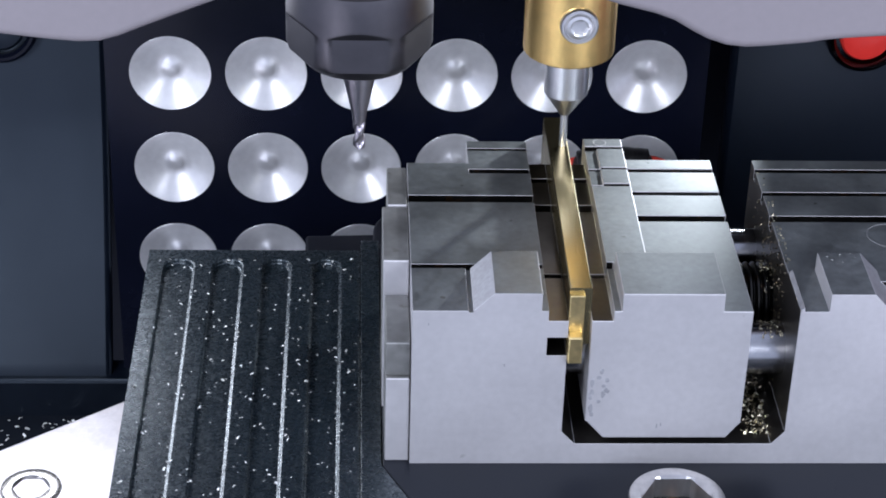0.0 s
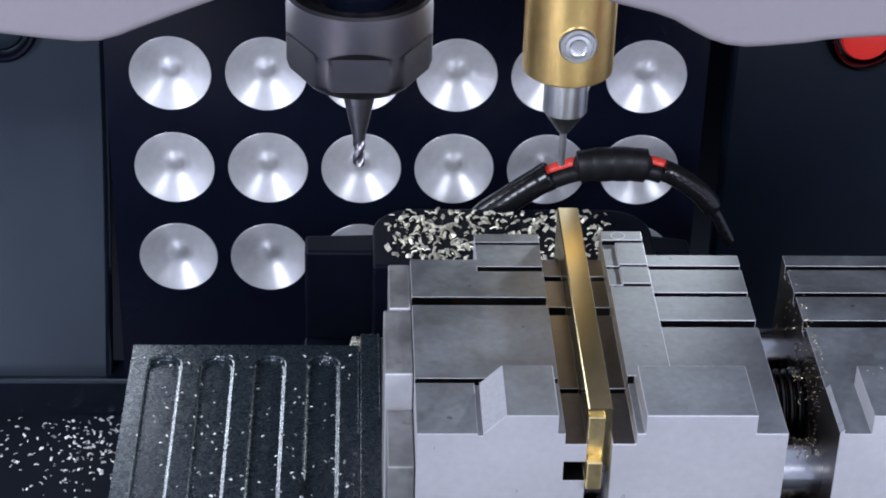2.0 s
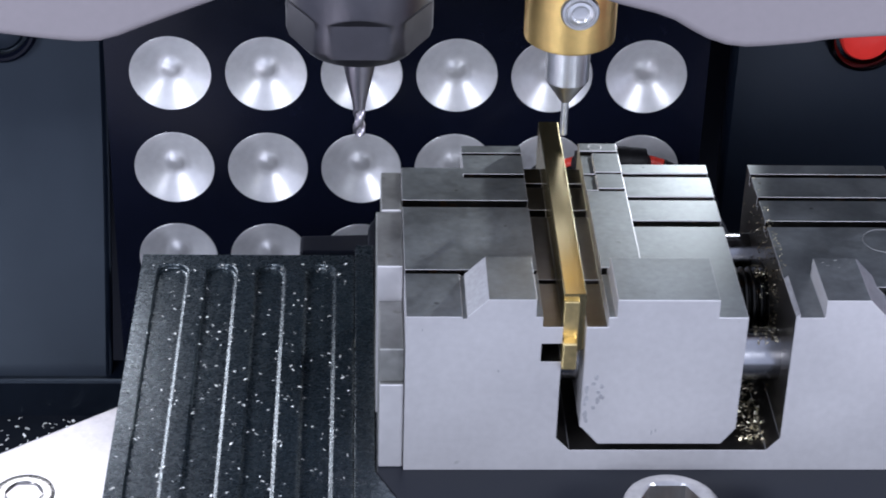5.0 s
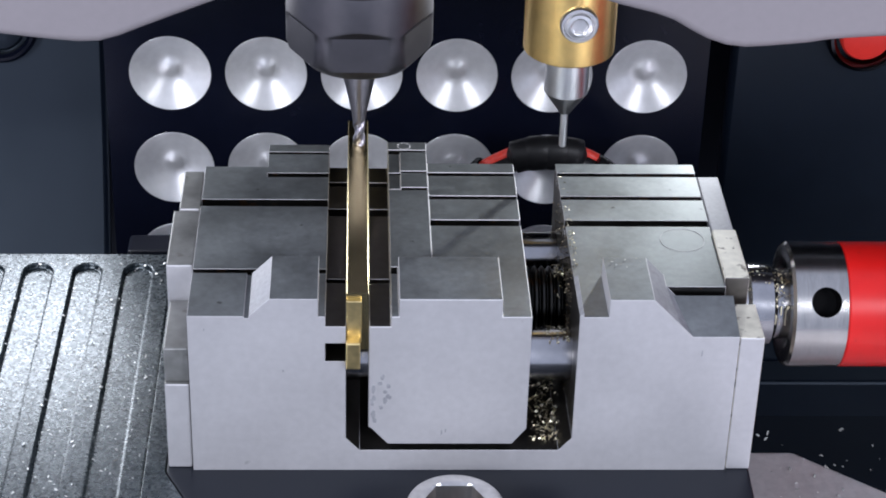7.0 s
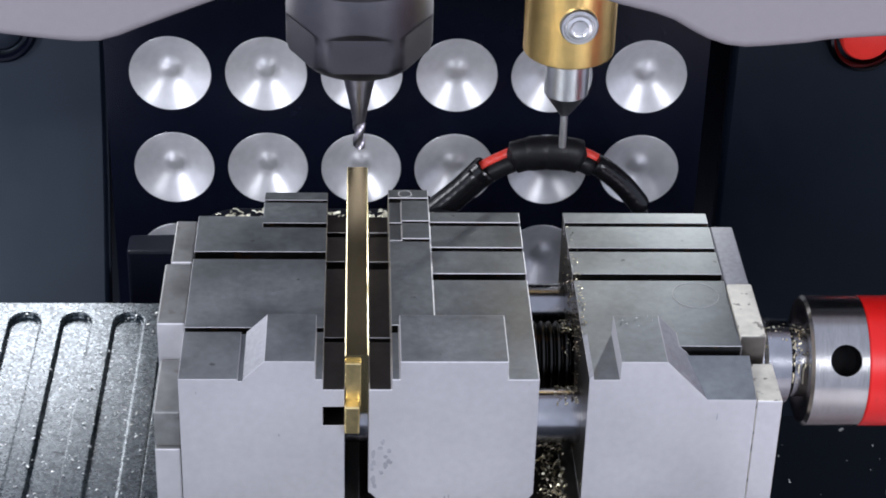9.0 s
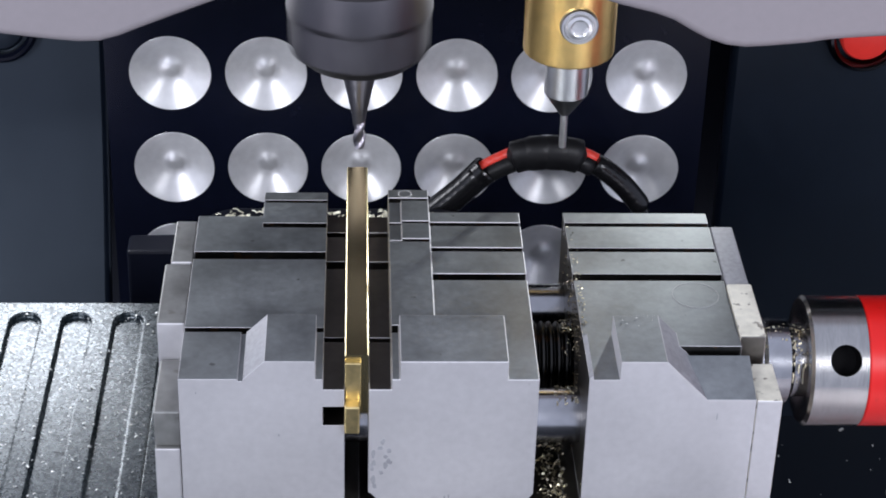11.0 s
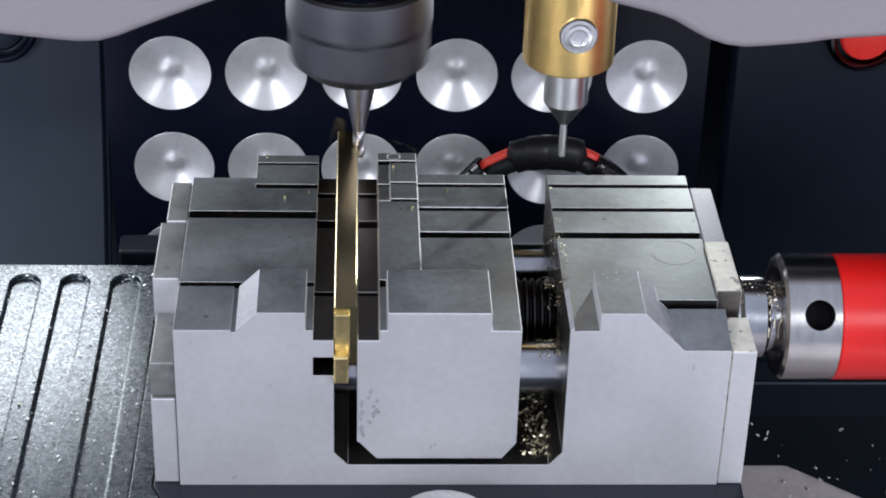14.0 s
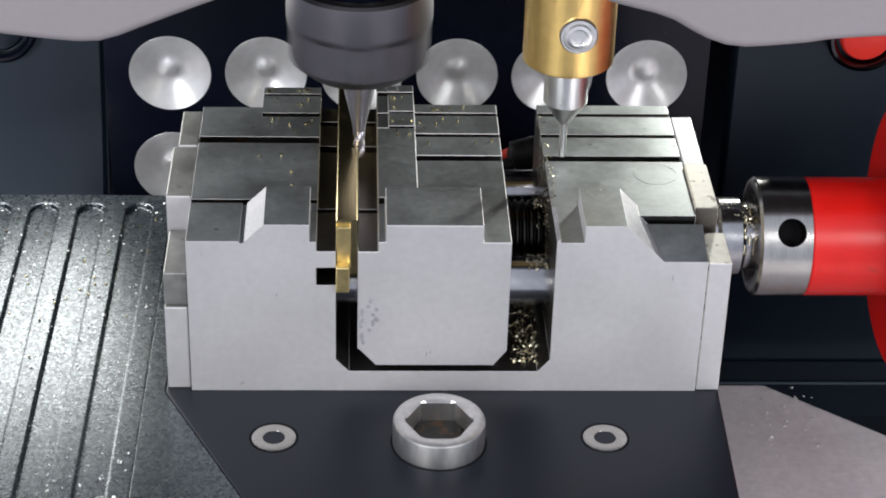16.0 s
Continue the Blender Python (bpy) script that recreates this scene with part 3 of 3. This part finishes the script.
def make_table():
    table = thing("machine_table", "black anodised sliding table with ribbed plate and bolts", "machine table")
    # diagonal cut follows the vise's cast shadow; the black carries its shade
    part("base_plate", slab(bmesh.new(), [(25.9, -60), (71.6, -60), (73.3, 0), (73.3, 56), (-3.6, 56), (-3.6, -0.4)], -5, -0.01), BASE_BLACK, table, bevel=0.3)
    ribbed = part("ribbed_plate", boxed(-38.8, -6.5, -70, 53.8, -5, 0), ANODISED, table, "black anodised plate with four long grooves", bevel=0.25)
    carve(ribbed, [slab(bmesh.new(), stadium(a, b, -60, 51.1), -0.9, 1) for a, b in ((-36.3, -31.7), (-28.8, -24.4), (-21.3, -17.1), (-13.8, -9.5))])
    # strip widened in front to fill the lit side of that shadow edge
    part("edge_strip", slab(bmesh.new(), [(-6.4, -70), (25.8, -70), (25.8, -60.1), (-3.7, -0.6), (-3.7, 56.5), (-6.4, 56.5)], -5, 0.15), ANODISED, table, bevel=0.1)
    socket_screw(table, 33.8, -11.8, 0, 6.2, 4.0, 3.7, mat=BOLT)
    # flat near-black rings laid round the heads imitate the shade of a recess
    part("counterbore_shade", lathe(bmesh.new(), [(6.25, 0.0), (6.5, 0.02), (6.5, -0.3), (6.25, -0.3)], Matrix.Translation((33.8, -11.8, 0.01)), 48), DARK, table)
    for x in (11.7, 56.3):
        socket_screw(table, x, -10.9, -1.0, 3.05, 1.3, 1.05, "countersunk_screw")
        part("countersink_shade", lathe(bmesh.new(), [(3.07, 0.0), (3.3, 0.01), (3.3, -0.3), (3.07, -0.3)], Matrix.Translation((x, -10.9, 0.01)), 48), DARK, table)
    for pts in ([(60, 37.2), (88.4, 37.2), (105.5, 23.7), (180, -35), (180, -120), (60, -120)], [(-30, 59), (-44, 48.8), (-61.1, 36.3), (-150, -30), (-150, -120), (-30, -120)]):
        part("wing_plate", slab(bmesh.new(), pts, -30, -25), WING, table, "bare cast aluminium wing", bevel=0.6)
    socket_screw(table, -55.1, 26.6, -26, 4.5, 2.4, 1.4)
    part("saddle", boxed(-28, 70, -60, 36, -50, -5.1), BASE_BLACK, table)
    return table


CUT_END, CUT_N = 21.8, 84
SWARF = []


def make_key():
    key = thing("key_blank", "brass key blade clamped on edge in the vise", "key")
    lower = [(19.95, 18.2), (22.8, 18.2)]
    bm = prism(bmesh.new(), lower + [(22.8, 26.55), (22.65, 26.7), (20.1, 26.7), (19.95, 26.55)], 1.4, CUT_END)
    prism(bm, lower + [(22.8, 24.8), (22.14, 24.8), (22.14, 26.7), (20.1, 26.7), (19.95, 26.55)], CUT_END, 47.4)
    part("blade", bm, KEY_BRASS, key)
    # the edge is milled off in pieces
    step = (47.4 - CUT_END) / CUT_N
    for k in range(CUT_N):
        y0 = CUT_END + step * k
        for x0, z0, fine, outline in ((22.14, 24.8, False, [(22.14, 24.8), (22.6, 24.8), (22.6, 26.7), (22.14, 26.7)]),
                                      (22.6, 24.8, False, [(22.6, 24.8), (22.8, 24.8), (22.8, 26.4), (22.6, 26.4)]),
                                      (22.6, 26.4, True, [(22.6, 26.4), (22.8, 26.4), (22.8, 26.55), (22.65, 26.7), (22.6, 26.7)])):
            chip = part("swarf", prism(bmesh.new(), outline, y0, y0 + step), KEY_BRASS, key)
            SWARF.append((chip, y0 + step / 2, z0, fine))
    part("shoulder", prism(bmesh.new(), [(19.95, 19.6), (21.9, 19.6), (21.9, 25.9), (19.95, 25.9)], 0.7, 1.5), TANG_BRASS_LIT, key, bevel=0.12)
    part("tang", prism(bmesh.new(), [(19.9, 16.6), (21.75, 16.6), (21.75, 20.6), (19.9, 20.6)], -0.9, 1.5), TANG_BRASS_LIT, key, bevel=0.2)
    return key


# ---- carriage cover behind the vise: it follows sideways only ----
def make_carriage():
    c = thing("carriage_cover", "black plastic carriage cover strewn with brass chips", "cover")
    pts = [(-4.4, 60.5), (41, 60.5), (41, 71.5)] + [(41 - 7 + 7 * math.cos(a), 71.7 + 7 * math.sin(a)) for a in [math.pi / 2 * k / 8 for k in range(9)]] + \
          [(2.6 + 7 * math.cos(a), 71.7 + 7 * math.sin(a)) for a in [math.pi / 2 + math.pi / 2 * k / 8 for k in range(9)]]
    part("upper_cover", slab(bmesh.new(), pts, -27, -6.2), COVER, c, bevel=0.5, segments=3)
    part("lower_cover", slab(bmesh.new(), [(-15.3, 66), (47, 66), (47, 70.5), (41, 71.8), (-4, 71.8), (-15.3, 71.2)], -28, -7.0), COVER, c, bevel=0.5)
    part("foot", boxed(-15.5, 46, 59.5, 66.1, -30, -23.5), COVER, c, bevel=0.4)
    return c


# ---- the cutting head ----
NUT_AXIS, PROBE_AXIS, HEAD_Y = 21.5, 50.35, 40.5


def make_spindle():
    sp = thing("milling_spindle", "blackened steel spindle with collet nut and end mill", "spindle")
    sp.location = (NUT_AXIS * MM, HEAD_Y * MM, 0)
    part("spindle_shaft", lathe(bmesh.new(), [(0, 52.5), (5.6, 52.5), (5.6, 56), (7.6, 56.6), (7.6, 100), (0, 100)], None, 48), GLOSS_BLACK, sp, smooth=True)

    def flats(r, h, a):
        k = a % (math.pi / 3) - math.pi / 6
        return min(r, (9.1 + max(0, h - 47.4) * 0.75) / math.cos(k))
    prof = [(0, 52.6), (6.7, 52.6), (7.4, 53.4), (8.9, 53.9), (9.6, 53.8), (10.0, 53.4), (10.05, 53.0), (10.05, 49.0)] + [(10.05, 48.9 - 0.1 * k) for k in range(16)] + [(10.05, 46), (10.05, 43.3), (9.7, 42.5),
            (7.6, 40.7), (6.8, 40.3), (2.9, 40.3), (2.2, 41), (0, 41)]
    nut = part("collet_nut", lathe(bmesh.new(), prof, None, 120, flats), NUT, sp, smooth=True, angle=28)
    # end mill: tapered shank and a fluted tip
    bm = bmesh.new()
    lathe(bm, [(0, 42), (2.7, 42), (2.55, 39.5), (2.2, 37.2), (1.0, 31.6), (0.86, 30.6), (0, 30.6)], None, 32)
    part("mill_shank", bm, CARBIDE, nut, smooth=True)

    def flute(r, h, a):
        w = math.cos(2 * (a - h * 1.15))
        return r * (0.72 + 0.28 * min(1, max(-0.4, 1.6 * w) + 0.4))
    part("fluted_tip", lathe(bmesh.new(), [(0, 31)] + [(0.86, 31 - 0.15 * k) for k in range(31)] + [(0, 26.45)], None, 40, flute), CARBIDE, nut, "helical cutting flutes", smooth=True, angle=40)
    return sp


def make_probe():
    pr = thing("touch_probe", "brass probe holder with steel stylus and set screw", "probe")
    pr.location = (PROBE_AXIS * MM, HEAD_Y * MM, 0)
    holder = part("holder", lathe(bmesh.new(), [(0, 41.7), (5.7, 41.7), (6.25, 42.1), (6.3, 42.5), (6.3, 110), (0, 110)], None, 64), BRASS, pr, smooth=True)
    m = Matrix.Translation((0.55, 0, 48.5)) @ Matrix.Rotation(radians(90), 4, "X")
    def hexed(q, h, a):
        return 1.0 / math.cos((a % (math.pi / 3)) - math.pi / 6) if abs(q - 1.0) < 1e-6 else q
    part("set_screw", lathe(bmesh.new(), [(2.6, 3.1), (2.6, 6.5), (2.4, 6.8), (2.15, 6.8), (2.0, 6.6), (1.9, 6.6), (1.7, 7.0), (1.25, 7.1), (1.0, 7.0), (1.0, 6.45), (0, 6.4)], m, 48, hexed), POLISHED, pr, "bright hexagon socket set screw", smooth=True, angle=25)
    part("stylus", lathe(bmesh.new(), [(0, 45), (3.1, 45), (3.1, 35.5), (0.75, 32.0), (0.52, 31.8), (0.52, 26.7), (0.42, 26.6), (0, 26.6)], None, 48), POLISHED, pr, "polished steel stylus", smooth=True, angle=25)
    return pr


# ---- cable: rigid pieces that swing between two curves ----
CABLE_FAR = [(40, 83, -14), (42.6, 82.5, -10), (45.8, 82, -7.1), (48.9, 82, -4.7), (52.5, 82, -2.2), (56.6, 82, -0.5), (60.3, 82, 0.3), (65.9, 82, 0.5), (70.7, 82, -0.1), (74.6, 82, -1.9), (78.7, 82, -5), (81.4, 82, -8.6), (84.3, 82, -14)]
CABLE_NEAR = [(30.5, 83, -14), (32.4, 82.5, -11), (35.1, 82, -8.1), (38.7, 82, -4.7), (41.8, 82, -1.4), (45.3, 82, 0.8), (48.9, 82, 2.2), (53.6, 82, 2.6), (57.8, 82, 1.9), (61.5, 82, 0.0), (65.4, 82, -3.3), (68.5, 82, -7.2), (69.8, 82, -9.6), (71.5, 82, -14)]
CABLE_N = 37
RED_PIECES = (11, 12, 13, 14, 22, 23)


def cable_pose(points, k):
    a, b = points[k], points[k + 1]
    q = (b - a).to_track_quat("Z", "Y")
    return Matrix.Translation((a + b) / 2 * MM) @ q.to_matrix().to_4x4()


def make_cable():
    far, near = spline(CABLE_FAR, CABLE_N), spline(CABLE_NEAR, CABLE_N)
    cable = thing("sensor_cable", "black taped cable with bare red wire patches", "cable")
    pieces = []
    rnd = random.Random(8)
    arc = [radians(15 * q) for q in range(7)]
    for k in range(CABLE_N - 1):
        l = max((far[k + 1] - far[k]).length, (near[k + 1] - near[k]).length)
        bare, tape = k in RED_PIECES, RED_PIECES[3] < k < RED_PIECES[4]
        # thick tube, thin core with a bare wire on it, lumps of tape, core again, glossy tube and a thin tail
        r = 1.55 if bare else 2.85 + rnd.uniform(-0.1, 0.2) if tape else 2.35 if k < 11 else 1.85 if k < 31 else 1.0
        lift = -0.9 if bare else 0.0
        ends = [0.15 if bare != (j in RED_PIECES) else 0.97 for j in (k - 1, k + 1)]
        prof = [(r * math.sin(a) if a else 0.0, -l / 2 - ends[0] * r * math.cos(a)) for a in arc] + [(r * math.cos(a) if a < 1.57 else 0.0, l / 2 + ends[1] * r * math.sin(a)) for a in arc]
        flat = 0.82 if tape else 1.0
        m = Matrix.Translation((0, lift, 0)) @ Matrix.Diagonal((flat, 1, 1, 1)) @ Matrix.Rotation(rnd.uniform(0, 6), 4, "Z")
        sleeve = part("sleeve", lathe(bmesh.new(), prof, m, 20), CABLE if tape or bare else TUBE, cable, smooth=True, angle=60)
        if bare:
            for name, x, y, q, mat in (("red_wire", 0.7, 0.55, 1.0, WIRE_RED), ("white_wire", 1.15, -0.75, 0.45, WIRE_WHITE)):
                part(name, lathe(bmesh.new(), [(0, -l / 2 - q), (q * 0.75, -l / 2 - q * 0.6), (q, -l / 2), (q, l / 2), (q * 0.75, l / 2 + q * 0.6), (0, l / 2 + q)], Matrix.Translation((x, y, 0)), 14), mat, sleeve, "bare " + name.replace("_", " "), smooth=True, angle=60)
        if k == 10:
            part("rim", lathe(bmesh.new(), [(1.9, l / 2), (1.95, l / 2 + 1.2), (2.3, l / 2 + 1.35), (2.5, l / 2 + 1.0), (2.45, l / 2 - 0.4)], None, 24), TUBE, sleeve, "glossy tube rim", smooth=True)
        if k == 30:
            part("plug", lathe(bmesh.new(), [(0, -0.9), (0.8, -0.7), (0.9, 0.6), (0, 0.9)], Matrix.Translation((0.9, -1.0, l / 2 + 0.5)), 14), PINK, sleeve, "small pink plug", smooth=True)
        pieces.append(sleeve)
    return cable, pieces, far, near


def make_stop_button():
    b = thing("stop_button", "red push button in a chrome ring on the wall", "button")
    b.location = (0.1066, (PANEL_Y + 3) * MM, 0.0176)
    m = Matrix.Rotation(radians(90), 4, "X")
    part("ring", lathe(bmesh.new(), [(6.6, 0), (6.6, 2.2), (6.1, 3.0), (5.6, 3.1), (5.1, 2.4), (5.0, 0)], m, 48), CHROME, b, "dark chromed ring", smooth=True)
    part("cap", lathe(bmesh.new(), [(4.4, 0), (4.4, 2.2), (4.0, 2.8), (2.5, 3.2), (0, 3.4)], m, 48), BUTTON, b, smooth=True)
    return b


make_setting()
for x, z in dish_positions():
    make_dish(x, z)
vise = make_vise()
table = make_table()
key = make_key()
carriage = make_carriage()
spindle = make_spindle()
probe = make_probe()
cable, cable_pieces, cable_far, cable_near = make_cable()
make_stop_button()
ring = make_stop_button()
for o in ring.children:
    if o.name.startswith("cap"):
        o.data.materials[0] = NAVY
    else:
        o.data.materials[0] = GLOSS_BLACK
ring.name = "round_cap"
tagged(ring, "dark round cap in a black ring on the wall", "cap")
ring.location = (-0.0406, (PANEL_Y + 18.6) * MM, 0.0102)
ring.rotation_euler = (radians(-14), 0, 0)

vise_chips = tagged(chips("vise_chips", [(44, 49, 2, 36), (45.5, 49.2, 2, 20)], 520, 0.62, lambda x, y: 3.3, CHIP, None, 3, 1.0), "brass chips lying in the vise's gap", "chips", kind="stuff")
rod_chips = tagged(chips("rod_chips", [(46.2, 49.2, 6.2, 10.2), (47.8, 49.3, 16, 23)], 90, 0.36, lambda x, y: 13.05 + math.sqrt(max(12.25 - (y - 8.2) ** 2, 0)) if y < 12 else 13.3 + math.sqrt(max(25.5 - (y - 20) ** 2, 0)), CHIP, None, 9, 1.0), "brass chips caught on the vise's rod and screw", "chips", kind="stuff")
shaft_chips = tagged(chips("shaft_chips", [(73.5, 79.6, 14.6, 20.5)], 150, 0.42, lambda x, y: 13.3 + math.sqrt(max(28 - (y - 20) ** 2, 0)), CHIP, None, 14, 1.0), "brown oily chips on the vise's shaft", "chips", kind="stuff")
edge_chips = tagged(chips("edge_chips", [(49.55, 50.5, 11, 37), (49.55, 50.2, 11, 30)], 60, 0.3, 24.1, CHIP, None, 15, 0.6), "fine brass chips along the jaw's edge", "chips", kind="stuff")
wall_chips = tagged(chips("wall_chips", [(4.5, 23.9, 9.5, 38), (10, 23.9, 10, 26)], 420, 0.33, 0.0, CHIP_OILY, None, 16, 0.9), "oily brass chips clinging to the gap's wall", "chips", kind="stuff")
wall_chips.data.transform(Matrix(((0, 0, -1, 49.38 * MM), (0, 1, 0, 0), (1, 0, 0, 0), (0, 0, 0, 1))))
block_chips = tagged(chips("block_chips", [(53.4, 58.4, 6.5, 10.1)], 8, 0.26, 26.72, CHIP_FINE, None, 17), "few pale chips on the vise's fixed block", "chips", kind="stuff")
table_chips = tagged(chips("table_chips", [(-38, -7, -30, 52)], 380, 0.42, 0.02, CHIP_FINE, None, 4), "fine brass chips on the ribbed plate", "chips", kind="stuff")
wing_chips = tagged(chips("wing_chips", [(76, 100, -10, 26), (84, 96, 20, 36)], 46, 0.55, -24.9, CHIP_FINE, None, 5), "brass chips on the wing plate", "chips", kind="stuff")
cover_chips = tagged(chips("cover_chips", [(-2, 34, 62, 77), (-2, 34, 62, 77), (-1, 33, 63, 77), (-7.5, -5.6, 62, 65)], 540, 1.2, lambda x, y: -6.15 if x > -4.4 else -23.45, CHIP_PALE, None, 6, 0.8), "heap of brass chips on the carriage cover", "chips", kind="stuff")
floor_chips = tagged(chips("floor_chips", [(-60, -18, 60, 90), (-45, -18, 76, 90), (-34, -19, 76, 90), (-30, -19, 70, 90), (88, 125, 50, 89)], 300, 0.8, -57.4, CHIP_FINE, None, 7), "brass chips on the chamber floor", "chips", kind="stuff")

# seconds, sideways and towards the back, in millimetres
TABLE = [(0.0, 28.3, 1.4), (0.4, 28.3, 1.3), (0.46, 28.3, -0.5), (0.5, 28.3, -2.1), (0.75, 28.25, -11.9), (1.0, 28.22, -21.5), (1.1, 28.22, -25.3), (1.18, 28.22, -27.6), (1.24, 28.22, -27.85), (1.5, 28.24, -27.8),
         (2.0, 28.24, -24.55), (2.5, 28.24, -21.2), (3.0, 28.24, -17.88), (3.5, 28.24, -14.56), (4.0, 28.24, -11.28), (4.1, 28.24, -11.35), (4.4, 28.24, -11.4), (4.7, 28.24, -1.0), (4.8, 28.24, 0.02),
         (4.95, 28.0, 0.02), (5.1, 26.2, 0.02), (6.3, 5.3, 0.02), (6.5, 1.81, 0.02), (6.6, 0.15, 0.02), (6.65, 0.0, 0.0), (7.34, 0.0, 0.0), (7.4, -0.01, -0.4), (7.5, -0.02, -1.47), (8.0, -0.03, -6.8),
         (8.5, -0.06, -12.05), (8.62, -0.07, -13.3), (8.68, -0.07, -13.65), (9.0, -0.08, -13.68), (12.6, -0.09, -13.68), (12.66, -0.2, -13.68), (12.82, -1.4, -13.7), (12.88, -1.5, -13.7), (12.98, -1.5, -13.7),
         (13.05, -1.5, -13.2), (13.5, -1.5, -8.42), (14.0, -1.49, -3.15), (14.5, -1.49, 2.14), (15.0, -1.47, 7.42), (15.5, -1.46, 12.71), (16.0, -1.46, 18.0)]
# seconds and the head's height
HEAD = [(0.0, -0.2), (0.1, -0.2), (0.16, 0.1), (0.34, 1.7), (0.4, 1.75), (1.15, 1.75), (1.2, 1.4), (1.4, -2.9), (1.46, -3.1), (4.05, -3.1), (4.1, -2.7), (4.2, -1.25), (4.4, 1.7), (4.5, 1.8), (6.6, 1.8), (6.68, 1.4),
        (6.86, 0.2), (6.95, 0.02), (7.1, -0.1), (7.3, -0.3), (12.6, -0.25), (12.66, -0.5), (12.84, -1.55), (12.9, -1.65), (16.0, -1.65)]
SPIN_START = 10.2


def motions():
    for ob in (vise, table, key, vise_chips, rod_chips, shaft_chips, edge_chips, wall_chips, block_chips, table_chips, wing_chips):
        walk(ob, [(t, pose(x * MM, y * MM, 0)) for t, x, y in TABLE])
    for ob in (carriage, cover_chips):
        walk(ob, [(t, pose(x * MM, 0, 0)) for t, x, y in TABLE])
    for ob, x in ((spindle, NUT_AXIS), (probe, PROBE_AXIS)):
        walk(ob, [(t, pose(x * MM, HEAD_Y * MM, z * MM)) for t, z in HEAD])
    nut = [c for c in spindle.children if c.name.startswith("collet_nut")][0]
    rows, turn, speed = [(0.0, pose(0, 0, 0)), (SPIN_START, pose(0, 0, 0))], 0.0, 0.0
    for k in range(1, int((16.0 - SPIN_START) * FPS) + 1):
        speed = min(speed + 6, 84)
        turn -= speed
        rows.append((SPIN_START + k / FPS, pose(0, 0, 0, 0, 0, turn % 360)))
    walk(nut, rows)
    # swarf leaves the key as the cutter passes: some of it lands on the jaws, most drops on the base plate behind the vise
    rnd = random.Random(21)
    ledges = ((9.2, 16.2, 29.5, 35.2, 24.1), (9.2, 16.2, 38.6, 41.7, 24.1), (9.2, 16.2, 42.9, 44.5, 24.1), (31.5, 43, 31, 35.6, 24.1), (31.5, 43, 37.3, 39.3, 24.1),
              (27.6, 30.8, 32.3, 35.7, 24.55), (27.6, 30.8, 36.9, 41.7, 24.55), (27.6, 30.8, 24, 31, 24.55), (2, 16, 12, 26.5, 24.1), (31.5, 43, 24.5, 29, 24.1))
    for ob, y, z, fine in SWARF:
        t = 13.02 + (54.2 - y - 0.6) / 10.57
        throw = fine and rnd.random() < 0.4
        if fine and not throw:
            xa, xb, ya, yb, zt = rnd.choice(ledges)
            dx, dy, dz = rnd.uniform(xa, xb) - 22.47, rnd.uniform(ya, yb) - y, zt - z
        elif throw:
            dx, dy, dz = rnd.uniform(-37, -8) - 22.47, rnd.uniform(5, 50) - y, 0.02 - z
        else:
            dx, dy, dz = rnd.uniform(-12, 12), rnd.uniform(47.5, 53) - y, -z
        turn, middle = rnd.uniform(-85, 85), Vector((22.47 * MM, y * MM, z * MM))
        # far throws take longer and rise higher
        hop, rise = (0.26, rnd.uniform(3, 9)) if throw else (0.08, 2.0)
        walk(ob, [(q, Matrix.Translation((a * MM, b * MM, c * MM)) @ Matrix.Translation(middle) @ pose(0, 0, 0, 0, 0, turn * w) @ Matrix.Translation(-middle)) for q, a, b, c, w in
                  ((0.0, 0, 0, 0, 0), (t - 0.034, 0, 0, 0, 0), (t, 0.7, 0.6, 1.2, 0), (t + hop / 2, dx * 0.6, dy * 0.6, rise, 0.5), (t + hop, dx, dy, dz, 1), (16.5, dx, dy, dz, 1))])
    for k, ob in enumerate(cable_pieces):
        a, b = cable_pose(cable_far, k), cable_pose(cable_near, k)
        rows = []
        for t, x, y in TABLE:
            rows.append((t, b.lerp(a, min(max(x / 28.24, 0), 1))))
        walk(ob, rows)


motions()
